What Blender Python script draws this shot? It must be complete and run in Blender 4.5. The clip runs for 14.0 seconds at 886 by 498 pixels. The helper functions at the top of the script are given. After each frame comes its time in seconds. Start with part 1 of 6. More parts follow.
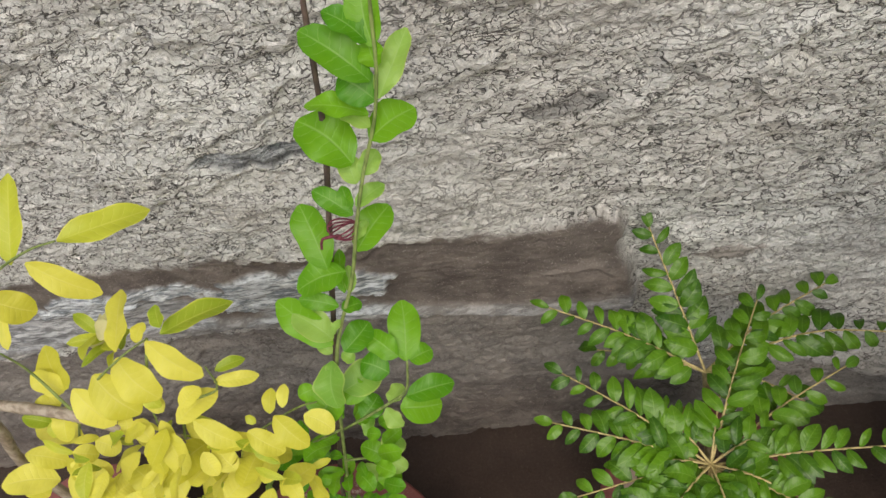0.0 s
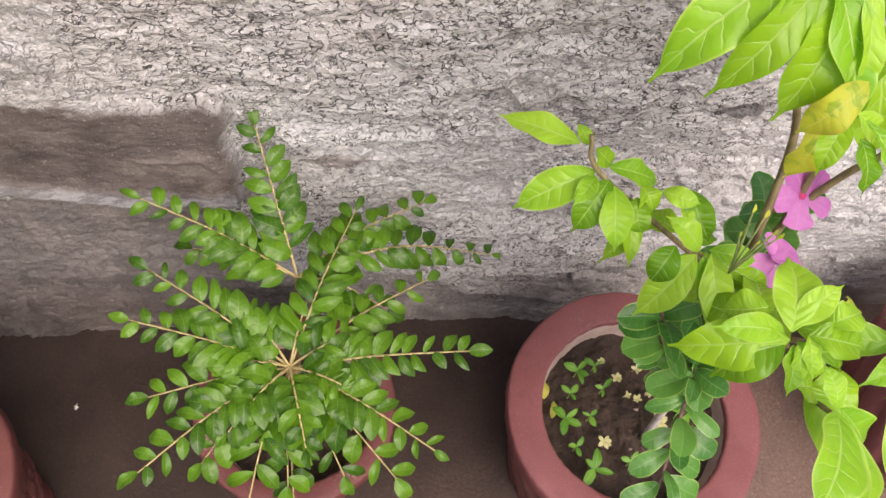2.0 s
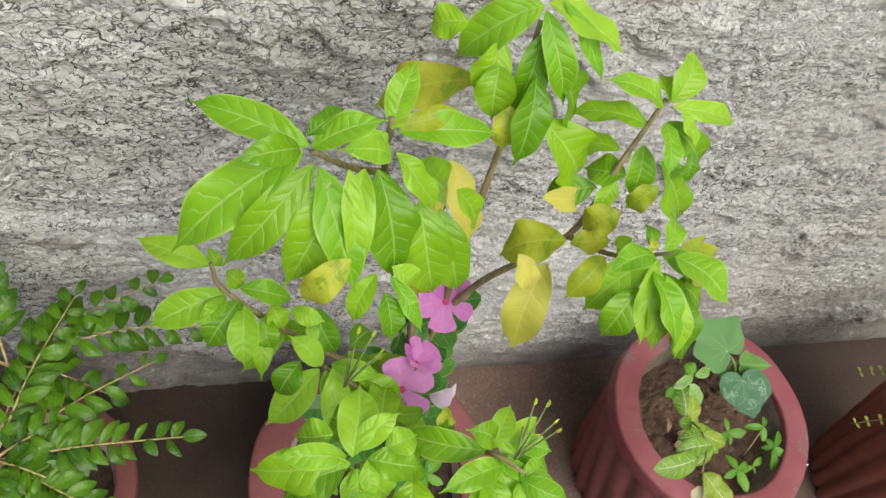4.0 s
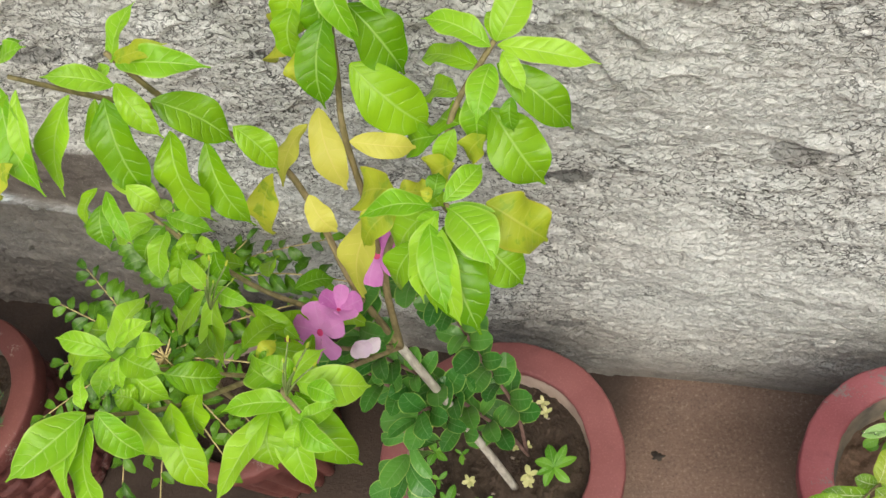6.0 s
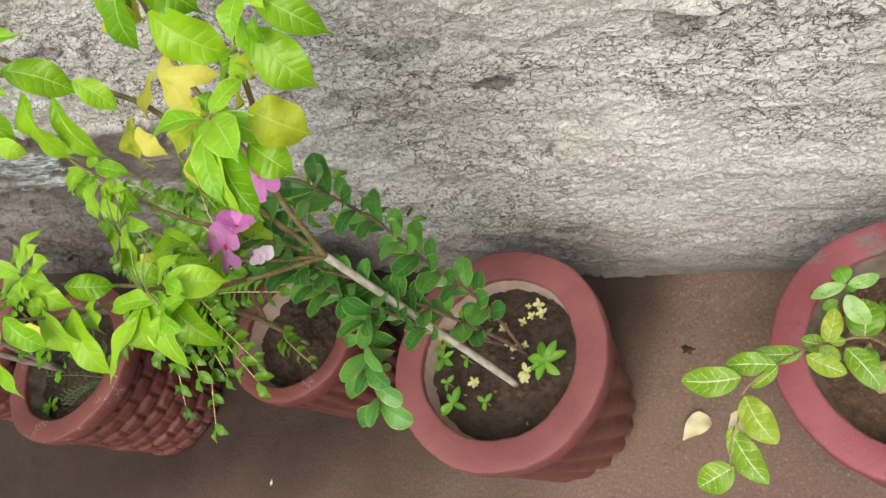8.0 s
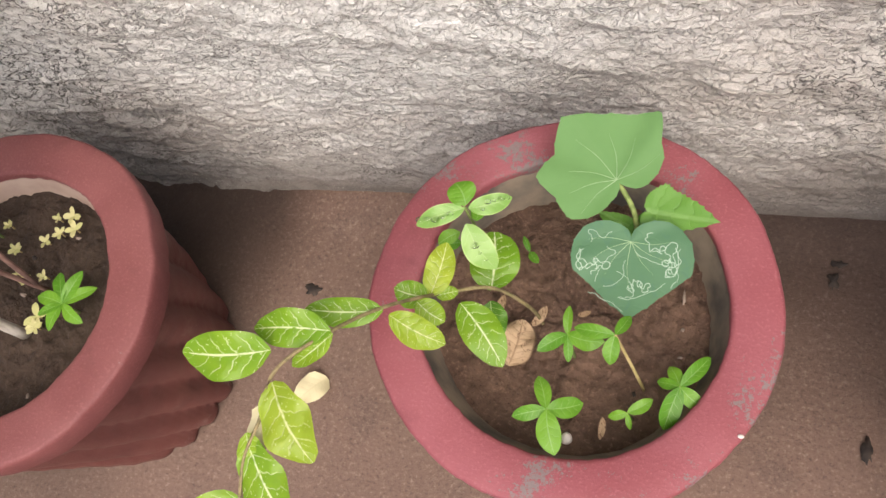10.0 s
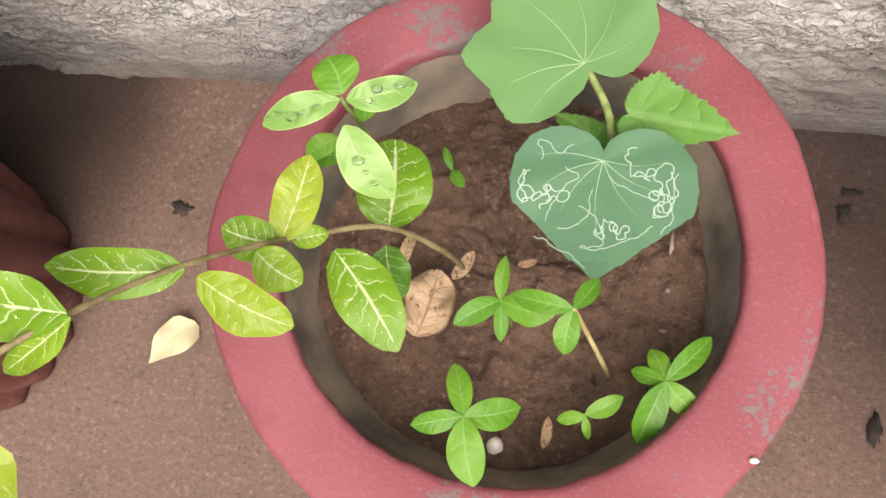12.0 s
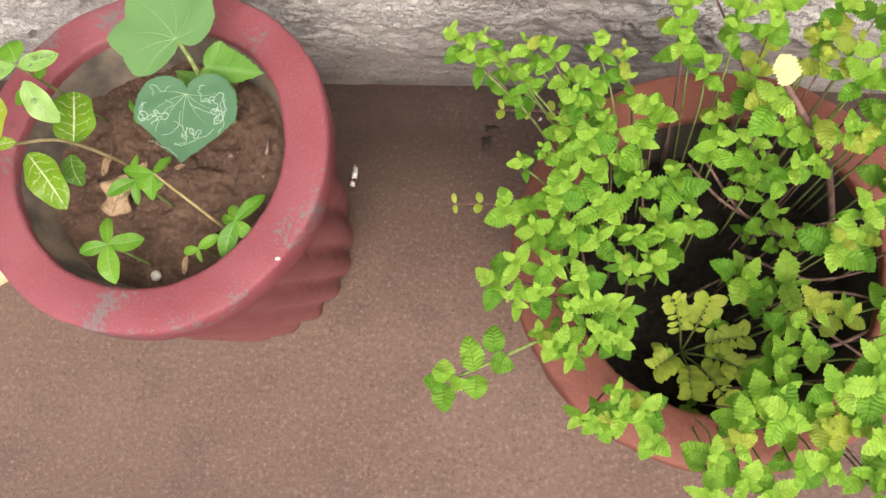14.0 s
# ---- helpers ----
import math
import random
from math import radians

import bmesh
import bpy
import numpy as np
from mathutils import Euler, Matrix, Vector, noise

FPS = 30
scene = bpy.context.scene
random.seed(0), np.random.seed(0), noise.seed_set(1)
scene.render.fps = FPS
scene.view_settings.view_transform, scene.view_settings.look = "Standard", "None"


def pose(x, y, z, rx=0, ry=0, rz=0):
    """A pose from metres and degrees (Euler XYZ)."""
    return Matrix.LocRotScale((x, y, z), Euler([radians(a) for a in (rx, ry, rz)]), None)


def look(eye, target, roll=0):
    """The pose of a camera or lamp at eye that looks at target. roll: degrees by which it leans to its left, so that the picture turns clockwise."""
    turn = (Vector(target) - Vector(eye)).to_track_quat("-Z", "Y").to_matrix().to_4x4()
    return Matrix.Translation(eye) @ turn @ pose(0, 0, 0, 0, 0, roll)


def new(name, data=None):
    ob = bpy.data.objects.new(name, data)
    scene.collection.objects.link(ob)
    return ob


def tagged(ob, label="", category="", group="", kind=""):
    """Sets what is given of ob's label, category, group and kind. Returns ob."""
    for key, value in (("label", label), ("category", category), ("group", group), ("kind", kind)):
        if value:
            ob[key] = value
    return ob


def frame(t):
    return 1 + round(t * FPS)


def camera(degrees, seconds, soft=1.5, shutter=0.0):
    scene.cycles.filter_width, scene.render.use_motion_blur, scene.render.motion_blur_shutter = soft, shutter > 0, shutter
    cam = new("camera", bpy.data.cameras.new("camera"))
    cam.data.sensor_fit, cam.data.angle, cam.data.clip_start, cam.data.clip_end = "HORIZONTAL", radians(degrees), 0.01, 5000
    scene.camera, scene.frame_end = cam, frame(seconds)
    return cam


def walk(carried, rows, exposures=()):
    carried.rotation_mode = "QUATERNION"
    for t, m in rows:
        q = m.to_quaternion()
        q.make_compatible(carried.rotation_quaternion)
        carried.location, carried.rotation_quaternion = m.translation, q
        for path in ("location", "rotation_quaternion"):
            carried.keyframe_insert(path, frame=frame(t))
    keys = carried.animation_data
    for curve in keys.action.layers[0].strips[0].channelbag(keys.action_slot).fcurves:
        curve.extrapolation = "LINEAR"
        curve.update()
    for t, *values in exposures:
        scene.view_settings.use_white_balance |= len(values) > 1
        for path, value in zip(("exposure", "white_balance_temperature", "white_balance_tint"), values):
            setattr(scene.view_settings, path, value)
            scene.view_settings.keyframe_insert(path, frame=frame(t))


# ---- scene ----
cam = camera(56.9, 14.0)
PATH = [
    (0, (-0.422, -0.493, 1.262), (-0.926, 0.617, -0.323), -27.6),
    (0.5, (-0.417, -0.493, 1.243), (-0.676, 0.55, -0.443), -17.3),
    (1, (-0.405, -0.493, 1.227), (-0.511, 0.525, -0.492), -7.2),
    (1.5, (-0.379, -0.495, 1.216), (-0.318, 0.464, -0.538), 1.7),
    (2, (-0.339, -0.498, 1.22), (-0.11, 0.424, -0.54), 10.6),
    (2.5, (-0.306, -0.496, 1.241), (0.004, 0.421, -0.508), 15.0),
    (3, (-0.276, -0.475, 1.257), (0.2, 0.43, -0.462), 21.9),
    (3.5, (-0.247, -0.472, 1.264), (0.318, 0.456, -0.415), 25.0),
    (4, (-0.2, -0.483, 1.303), (0.362, 0.46, -0.369), 24.8),
    (4.2, (-0.197, -0.473, 1.303), (0.374, 0.458, -0.373), 25.5),
    (6.3, (0.29, -0.527, 1.277), (-0.476, 0.386, -0.329), -30.4),
    (6.5, (0.328, -0.552, 1.287), (-0.523, 0.339, -0.288), -34.2),
    (7, (0.411, -0.564, 1.283), (-0.633, 0.267, -0.207), -41.5),
    (7.5, (0.47, -0.539, 1.268), (-0.595, 0.252, -0.228), -46.4),
    (8, (0.496, -0.525, 1.226), (-0.512, 0.222, -0.331), -47.8),
    (8.5, (0.528, -0.502, 1.169), (-0.194, 0.274, -0.526), -39.6),
    (9, (0.543, -0.466, 1.096), (-0.024, 0.314, -0.656), -33.7),
    (9.2, (0.545, -0.445, 1.051), (0.017, 0.316, -0.722), -31.9),
    (11.3, (0.521, -0.322, 0.684), (0.179, 0.225, -1.209), -22.1),
    (11.5, (0.522, -0.312, 0.678), (0.209, 0.208, -1.228), -22.1),
    (12, (0.527, -0.303, 0.676), (0.237, 0.188, -1.241), -23.0),
    (12.5, (0.538, -0.297, 0.692), (0.248, 0.194, -1.225), -23.0),
    (13, (0.575, -0.308, 0.716), (0.298, 0.175, -1.205), -22.2),
    (13.5, (0.669, -0.355, 0.795), (0.401, 0.122, -1.129), -22.7),
    (14, (0.823, -0.433, 0.88), (0.576, 0.094, -1.033), -21.7),
]
EXPOSURE = [(0, 0.22, 6500, 8), (0.5, 0.17, 6500, 9), (1, 0.60, 6500, 10), (1.5, 0.78, 6500, 15), (2, 0.76, 6500, 20), (2.5, 0.68, 6500, 21), (3, 0.47, 6500, 4), (3.5, 0.42, 6400, 5), (4.2, 0.42, 6250, 5), (6.5, 0.56, 6500, 3), (7.5, 0.61, 6500, 3), (8.5, 0.66, 6550, 10), (9, 0.68, 6600, 14), (11.5, 1.02, 6600, 14), (13, 1.08, 6600, 14), (13.5, 1.25, 6600, 14), (14, 0.98, 6600, 14)]
walk(cam, [(row[0], look(*row[1:])) for row in PATH], EXPOSURE)

# ---- light ----
world = bpy.data.worlds.new("overcast_sky")
scene.world = world
world.use_nodes = True
wn = world.node_tree.nodes
sky = wn.new("ShaderNodeTexSky")
sky.sky_type = "NISHITA"
sky.sun_disc = False
sky.sun_elevation = radians(54)
sky.sun_rotation = radians(158)
sky.air_density = 1.0
sky.dust_density = 6.0
sky.ozone_density = 1.0
world.node_tree.links.new(sky.outputs["Color"], wn["Background"].inputs["Color"])
wn["Background"].inputs["Strength"].default_value = 0.085

sun = new("sun", bpy.data.lights.new("sun", "SUN"))
sun.data.energy = 1.5
sun.data.angle = radians(55)
sun.data.color = (1.0, 0.965, 0.89)
sun.matrix_world = look((1.3, -3.2, 4.6), (0, 0, 0))


# ---- materials ----
class Nodes:
    """A short hand for building node materials."""

    def __init__(self, name, rough=0.8):
        self.mat = bpy.data.materials.new(name)
        self.mat.use_nodes = True
        self.tree = self.mat.node_tree
        self.bsdf = self.tree.nodes["Principled BSDF"]
        self.bsdf.inputs["Roughness"].default_value = rough
        self.place = self.tree.nodes.new("ShaderNodeTexCoord").outputs["Object"]

    def add(self, kind, **values):
        node = self.tree.nodes.new(kind)
        for key, value in values.items():
            node.inputs[key.replace("_", " ")].default_value = value
        return node

    def link(self, a, b):
        self.tree.links.new(a, b)

    def noise(self, scale, detail=4.0, stretch=None, rough=0.55, distortion=0.0, source=None):
        node = self.add("ShaderNodeTexNoise", Scale=scale, Detail=detail, Roughness=rough, Distortion=distortion)
        src = source or self.place
        if stretch:
            m = self.add("ShaderNodeMapping")
            m.inputs["Scale"].default_value = stretch
            self.link(src, m.inputs["Vector"])
            src = m.outputs["Vector"]
        self.link(src, node.inputs["Vector"])
        return node.outputs["Fac"]

    def ramp(self, fac, low, high):
        node = self.add("ShaderNodeMapRange")
        node.interpolation_type = "SMOOTHSTEP"
        node.inputs["From Min"].default_value, node.inputs["From Max"].default_value = low, high
        self.link(fac, node.inputs["Value"])
        return node.outputs["Result"]

    def math(self, op, a, b=None):
        node = self.tree.nodes.new("ShaderNodeMath")
        node.operation = op
        for socket, v in zip(node.inputs, (a, b)):
            if v is None:
                continue
            if isinstance(v, (int, float)):
                socket.default_value = v
            else:
                self.link(v, socket)
        return node.outputs[0]

    def mix(self, fac, a, b):
        node = self.tree.nodes.new("ShaderNodeMix")
        node.data_type = "RGBA"
        for socket, v in ((node.inputs[0], fac), (node.inputs[6], a), (node.inputs[7], b)):
            if isinstance(v, (int, float)):
                socket.default_value = v
            elif isinstance(v, tuple):
                socket.default_value = (*v, 1.0)
            else:
                self.link(v, socket)
        return node.outputs[2]

    def attribute(self, name):
        node = self.tree.nodes.new("ShaderNodeAttribute")
        node.attribute_name = name
        return node.outputs["Fac"]

    def random(self):
        return self.tree.nodes.new("ShaderNodeObjectInfo").outputs["Random"]

    def color(self, c):
        if isinstance(c, tuple):
            self.bsdf.inputs["Base Color"].default_value = (*c, 1)
        else:
            self.link(c, self.bsdf.inputs["Base Color"])

    def bump(self, height, strength, distance, normal=None):
        node = self.add("ShaderNodeBump", Strength=strength, Distance=distance)
        self.link(height, node.inputs["Height"])
        if normal:
            self.link(normal, node.inputs["Normal"])
        self.link(node.outputs["Normal"], self.bsdf.inputs["Normal"])
        return node.outputs["Normal"]


def wall_material():
    """Grey plaster crazed by short, winding dark cracks, bare brown cement and slate where it has gone."""
    m = Nodes("rough_grey_plaster", 0.95)
    big = m.noise(2.6, 5)
    blotch = m.noise(8.0, 5, (1, 1, 1.8))
    grain = m.noise(210.0, 5, rough=0.7)
    fine = m.noise(480.0, 3)

    def crazing(scale, detail, stretch, width, where, low, high):
        """Plates with stepped edges, and a thin crack along part of each edge."""
        n = m.noise(scale, detail, stretch, 0.5, 0.35)
        line = m.ramp(m.math("ABSOLUTE", m.math("SUBTRACT", n, 0.5)), width, width * 0.25)
        return m.ramp(n, 0.47, 0.53), m.math("MULTIPLY", line, m.ramp(m.noise(where, 2), low, high))

    p1, c1 = crazing(60.0, 2.5, (0.9, 1, 1.4), 0.021, 38.0, 0.42, 0.51)
    p2, c2 = crazing(120.0, 2.0, (0.9, 1, 1.35), 0.030, 80.0, 0.41, 0.50)
    p3, c3 = crazing(15.0, 4.0, (0.5, 1, 2.1), 0.007, 9.0, 0.52, 0.60)
    crack = m.math("MAXIMUM", m.math("MAXIMUM", c1, m.math("MULTIPLY", c2, 0.8)), c3)
    c = m.mix(m.ramp(big, 0.35, 0.7), (0.63, 0.632, 0.608), (0.75, 0.752, 0.724))
    c = m.mix(m.math("MULTIPLY", m.ramp(blotch, 0.52, 0.72), 0.5), c, (0.54, 0.505, 0.47))
    c = m.mix(m.math("MULTIPLY", m.ramp(m.noise(5.0, 4, (1, 1, 2.2)), 0.56, 0.70), 0.35), c, (0.52, 0.525, 0.51))
    c = m.mix(m.math("MULTIPLY", m.ramp(grain, 0.51, 0.66), 0.75), c, (0.90, 0.89, 0.87))
    c = m.mix(m.math("MULTIPLY", m.ramp(grain, 0.46, 0.32), 0.45), c, (0.26, 0.245, 0.228))
    c = m.mix(m.math("MULTIPLY", m.attribute("warm"), 0.62), c, m.mix(m.ramp(blotch, 0.3, 0.7), (0.56, 0.51, 0.46), (0.43, 0.385, 0.34)))
    crack = m.math("MULTIPLY", crack, m.attribute("cracked"))
    c = m.mix(m.math("MULTIPLY", crack, 0.90), c, (0.055, 0.050, 0.046))
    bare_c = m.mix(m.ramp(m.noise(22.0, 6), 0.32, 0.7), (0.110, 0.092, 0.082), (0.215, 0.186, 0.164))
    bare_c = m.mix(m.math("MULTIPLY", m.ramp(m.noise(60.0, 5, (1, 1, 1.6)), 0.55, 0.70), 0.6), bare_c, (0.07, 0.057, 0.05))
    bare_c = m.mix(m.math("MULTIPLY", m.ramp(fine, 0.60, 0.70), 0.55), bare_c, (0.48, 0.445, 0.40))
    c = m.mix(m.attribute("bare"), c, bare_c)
    stone = m.mix(m.ramp(m.noise(70.0, 6, (0.55, 1, 3.2), 0.7, 0.3), 0.40, 0.60), (0.19, 0.215, 0.235), (0.72, 0.76, 0.79))
    c = m.mix(m.attribute("slate"), c, stone)
    c = m.mix(m.attribute("stain"), c, (0.065, 0.062, 0.06))
    m.color(c)
    h = m.math("ADD", m.math("MULTIPLY", m.math("MULTIPLY", p1, m.attribute("cracked")), 0.55), m.math("MULTIPLY", p2, 0.28))
    h = m.math("ADD", h, m.math("ADD", m.math("MULTIPLY", p3, 0.22), m.math("ADD", m.math("MULTIPLY", grain, 0.85), m.math("MULTIPLY", m.noise(95.0, 4, (0.8, 1, 1.3), 0.6), 0.8))))
    h = m.math("SUBTRACT", h, m.math("MULTIPLY", crack, 0.8))
    m.bump(h, 0.75, 0.0055)
    bump = [n for n in m.tree.nodes if n.type == "BUMP"][0]
    m.link(m.math("SUBTRACT", 0.90, m.math("MULTIPLY", m.attribute("bare"), 0.45)), bump.inputs["Strength"])
    return m.mat


def floor_material():
    m = Nodes("brown_cement_floor", 0.75)
    big = m.noise(1.6, 5)
    mid = m.noise(14.0, 5)
    grain = m.noise(170.0, 6, rough=0.72)
    speck = m.noise(240.0, 5, rough=0.65)
    c = m.mix(m.ramp(big, 0.35, 0.68), (0.163, 0.106, 0.082), (0.219, 0.147, 0.115))
    c = m.mix(m.math("MULTIPLY", m.ramp(mid, 0.5, 0.72), 0.4), c, (0.125, 0.090, 0.075))
    c = m.mix(m.math("MULTIPLY", m.ramp(grain, 0.52, 0.68), 0.5), c, (0.335, 0.255, 0.205))
    c = m.mix(m.math("MULTIPLY", m.ramp(grain, 0.45, 0.28), 0.5), c, (0.075, 0.055, 0.045))
    c = m.mix(m.math("MULTIPLY", m.ramp(speck, 0.56, 0.68), 0.35), c, (0.46, 0.36, 0.29))
    c = m.mix(m.math("MULTIPLY", m.ramp(speck, 0.45, 0.34), 0.40), c, (0.07, 0.05, 0.04))
    # blend to a much darker brown, a little less rough, by the mask
    darkening = m.attribute("darkening")
    dark_floor = m.mix(m.ramp(mid, 0.35, 0.7), (0.016, 0.011, 0.009), (0.034, 0.023, 0.018))
    c = m.mix(m.math("MULTIPLY", darkening, 0.84), c, dark_floor)
    m.bsdf.inputs["Specular IOR Level"].default_value = 0.22
    m.color(c)
    m.link(m.math("SUBTRACT", m.math("ADD", 0.62, m.math("MULTIPLY", mid, 0.25)), m.math("MULTIPLY", darkening, 0.12)), m.bsdf.inputs["Roughness"])
    m.bump(m.math("ADD", grain, m.math("MULTIPLY", mid, 1.5)), 0.55, 0.005)
    return m.mat


def paint_material(name, a, b, chip, amount, rough=0.62):
    """Red oxide paint on cement, faded, chipped to grey in places."""
    m = Nodes(name, rough)
    mid = m.noise(22.0, 5)
    grain = m.noise(430.0, 5, rough=0.65)
    c = m.mix(m.ramp(m.noise(7.0, 4), 0.35, 0.7), a, b)
    c = m.mix(m.math("MULTIPLY", m.ramp(grain, 0.5, 0.72), 0.35), c, tuple(min(1, v * 1.35 + 0.04) for v in b))
    c = m.mix(m.math("MULTIPLY", m.ramp(mid, 0.42, 0.25), 0.45), c, tuple(v * 0.55 for v in a))
    worn = m.ramp(m.math("ADD", m.math("MULTIPLY", m.noise(210.0, 6, rough=0.8), 0.8), m.math("MULTIPLY", m.noise(15.0, 3), 0.9)), amount, amount + 0.035)
    c = m.mix(m.math("MULTIPLY", worn, 0.85), c, chip)
    m.color(c)
    m.bump(m.math("ADD", m.math("MULTIPLY", mid, 0.8), m.math("SUBTRACT", m.math("MULTIPLY", grain, 0.6), worn)), 0.32, 0.003)
    return m.mat


def soil_material(name, k, red=1.0):
    m = Nodes(name, 0.9)
    grain = m.noise(300.0, 5, rough=0.7)
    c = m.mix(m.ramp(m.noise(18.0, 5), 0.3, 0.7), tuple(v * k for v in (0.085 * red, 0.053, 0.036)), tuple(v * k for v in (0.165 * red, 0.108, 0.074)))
    c = m.mix(m.math("MULTIPLY", m.ramp(grain, 0.54, 0.68), 0.65), c, tuple(v * k for v in (0.26 * red, 0.17, 0.12)))
    c = m.mix(m.math("MULTIPLY", m.ramp(grain, 0.45, 0.3), 0.6), c, (0.035, 0.022, 0.016))
    m.color(c)
    m.bump(m.math("ADD", grain, m.math("MULTIPLY", m.noise(70.0, 5), 0.7)), 0.9, 0.006)
    return m.mat


def bark_material(name, a, b):
    m = Nodes(name, 0.75)
    n = m.noise(220.0, 4, (1, 1, 0.25))
    m.color(m.mix(m.ramp(n, 0.35, 0.65), a, b))
    m.bump(n, 0.4, 0.001)
    return m.mat


def leaf_material(name, dark, light, vein, veins=8.0, vein_amount=0.55, edge=None, gloss=0.38, through_amount=0.32, slant=1.1, patch=None, relief=0.16, broken=False):
    """A leaf blade: midrib and side veins by its own length and width, mottling, and light that comes through."""
    m = Nodes(name, gloss)
    uv = m.tree.nodes.new("ShaderNodeUVMap").outputs["UV"]
    sep = m.tree.nodes.new("ShaderNodeSeparateXYZ")
    m.link(uv, sep.inputs[0])
    across = m.math("ABSOLUTE", m.math("MULTIPLY", m.math("SUBTRACT", sep.outputs[0], 0.5), 2.0))
    along = sep.outputs[1]
    rib = m.ramp(across, 0.075, 0.015)
    phase = m.math("SUBTRACT", m.math("MULTIPLY", along, veins), m.math("MULTIPLY", across, slant))
    phase = m.math("ADD", phase, m.math("MULTIPLY", m.math("SUBTRACT", m.noise(5.0, 3), 0.5), 1.1))
    saw = m.math("PINGPONG", phase, 0.5)
    side = m.math("MULTIPLY", m.ramp(saw, 0.075, 0.01), m.ramp(across, 1.0, 0.55))
    veinf = m.math("MAXIMUM", rib, m.math("MULTIPLY", side, 0.6))
    if broken:
        veinf = m.math("MULTIPLY", veinf, m.ramp(m.noise(9.0, 4), 0.32, 0.46))
        veinf = m.math("MAXIMUM", veinf, m.math("MULTIPLY", m.ramp(m.noise(26.0, 2), 0.66, 0.70), 0.7))
    rnd = m.random()
    tone = m.math("ADD", m.math("MULTIPLY", m.noise(2.4, 4), 0.7), m.math("MULTIPLY", rnd, 0.6))
    c = m.mix(m.ramp(tone, 0.25, 1.0), dark, light)
    if patch:
        c = m.mix(m.math("MULTIPLY", m.ramp(m.noise(7.0, 5, distortion=0.8), 0.55, 0.66), 0.85), c, patch)
    c = m.mix(m.math("MULTIPLY", veinf, vein_amount), c, vein)
    if edge:
        c = m.mix(m.math("MULTIPLY", m.ramp(across, 0.86, 0.98), 0.8), c, edge)
    m.color(c)
    m.bsdf.inputs["Specular IOR Level"].default_value = 0.36
    pillow = m.math("MULTIPLY", m.math("MULTIPLY", m.math("POWER", saw, 0.6), m.ramp(across, 1.0, 0.6)), 1.0)
    m.bump(m.math("ADD", m.math("SUBTRACT", pillow, veinf), m.math("MULTIPLY", m.noise(7.0, 3), 0.8)), relief, 0.0016)
    glow = m.tree.nodes.new("ShaderNodeBsdfTranslucent")
    tint = m.mix(0.5, c, light)
    m.link(tint, glow.inputs["Color"])
    both = m.tree.nodes.new("ShaderNodeMixShader")
    both.inputs[0].default_value = through_amount
    m.link(m.bsdf.outputs[0], both.inputs[1])
    m.link(glow.outputs[0], both.inputs[2])
    m.link(both.outputs[0], m.tree.nodes["Material Output"].inputs["Surface"])
    return m.mat


def plain_material(name, a, b, scale=40.0, rough=0.6):
    m = Nodes(name, rough)
    m.color(m.mix(m.ramp(m.noise(scale, 4), 0.3, 0.7), a, b))
    return m.mat


PLASTER = wall_material()
FLOOR = floor_material()
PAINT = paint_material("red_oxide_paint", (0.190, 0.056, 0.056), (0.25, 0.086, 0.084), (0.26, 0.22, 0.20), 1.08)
PAINT_WORN = paint_material("chipped_red_paint", (0.245, 0.055, 0.066), (0.325, 0.096, 0.115), (0.19, 0.175, 0.17), 0.955)
PAINT_OLD = paint_material("weathered_red_paint", (0.140, 0.040, 0.036), (0.205, 0.066, 0.058), (0.36, 0.28, 0.24), 0.99)
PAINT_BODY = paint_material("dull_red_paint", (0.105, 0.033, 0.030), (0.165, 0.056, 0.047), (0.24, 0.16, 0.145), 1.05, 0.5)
TERRACOTTA = paint_material("orange_red_paint", (0.195, 0.058, 0.040), (0.265, 0.088, 0.060), (0.16, 0.12, 0.10), 1.07)
CEMENT = plain_material("bare_beige_cement", (0.40, 0.29, 0.235), (0.52, 0.40, 0.33), 30, 0.85)
# inner wall of the mint pot: nearly black, far darker than the others
CEMENT_DARK = plain_material("near_black_cement", (0.028, 0.022, 0.018), (0.06, 0.048, 0.04), 16, 0.9)
CEMENT_GREY = plain_material("mossy_grey_cement", (0.085, 0.076, 0.066), (0.30, 0.24, 0.18), 22, 0.8)
SOIL = soil_material("dark_damp_soil", 0.55)
SOIL_RED = soil_material("reddish_damp_soil", 1.35, 1.08)
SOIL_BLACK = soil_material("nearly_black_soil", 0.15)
WOOD = bark_material("grey_brown_bark", (0.22, 0.175, 0.13), (0.42, 0.36, 0.29))
WOOD_PALE = bark_material("pale_grey_bark", (0.36, 0.32, 0.27), (0.56, 0.52, 0.45))
WOOD_DARK = bark_material("dark_stick_bark", (0.06, 0.042, 0.035), (0.13, 0.09, 0.07))
STEM_GREEN = bark_material("green_stem", (0.14, 0.20, 0.05), (0.26, 0.33, 0.10))
STEM_BROWN = bark_material("olive_brown_stem", (0.17, 0.14, 0.06), (0.30, 0.24, 0.12))
STEM_RED = bark_material("purple_brown_stem", (0.12, 0.065, 0.055), (0.24, 0.14, 0.115))
RACHIS = bark_material("tan_rachis", (0.40, 0.32, 0.13), (0.56, 0.45, 0.21))

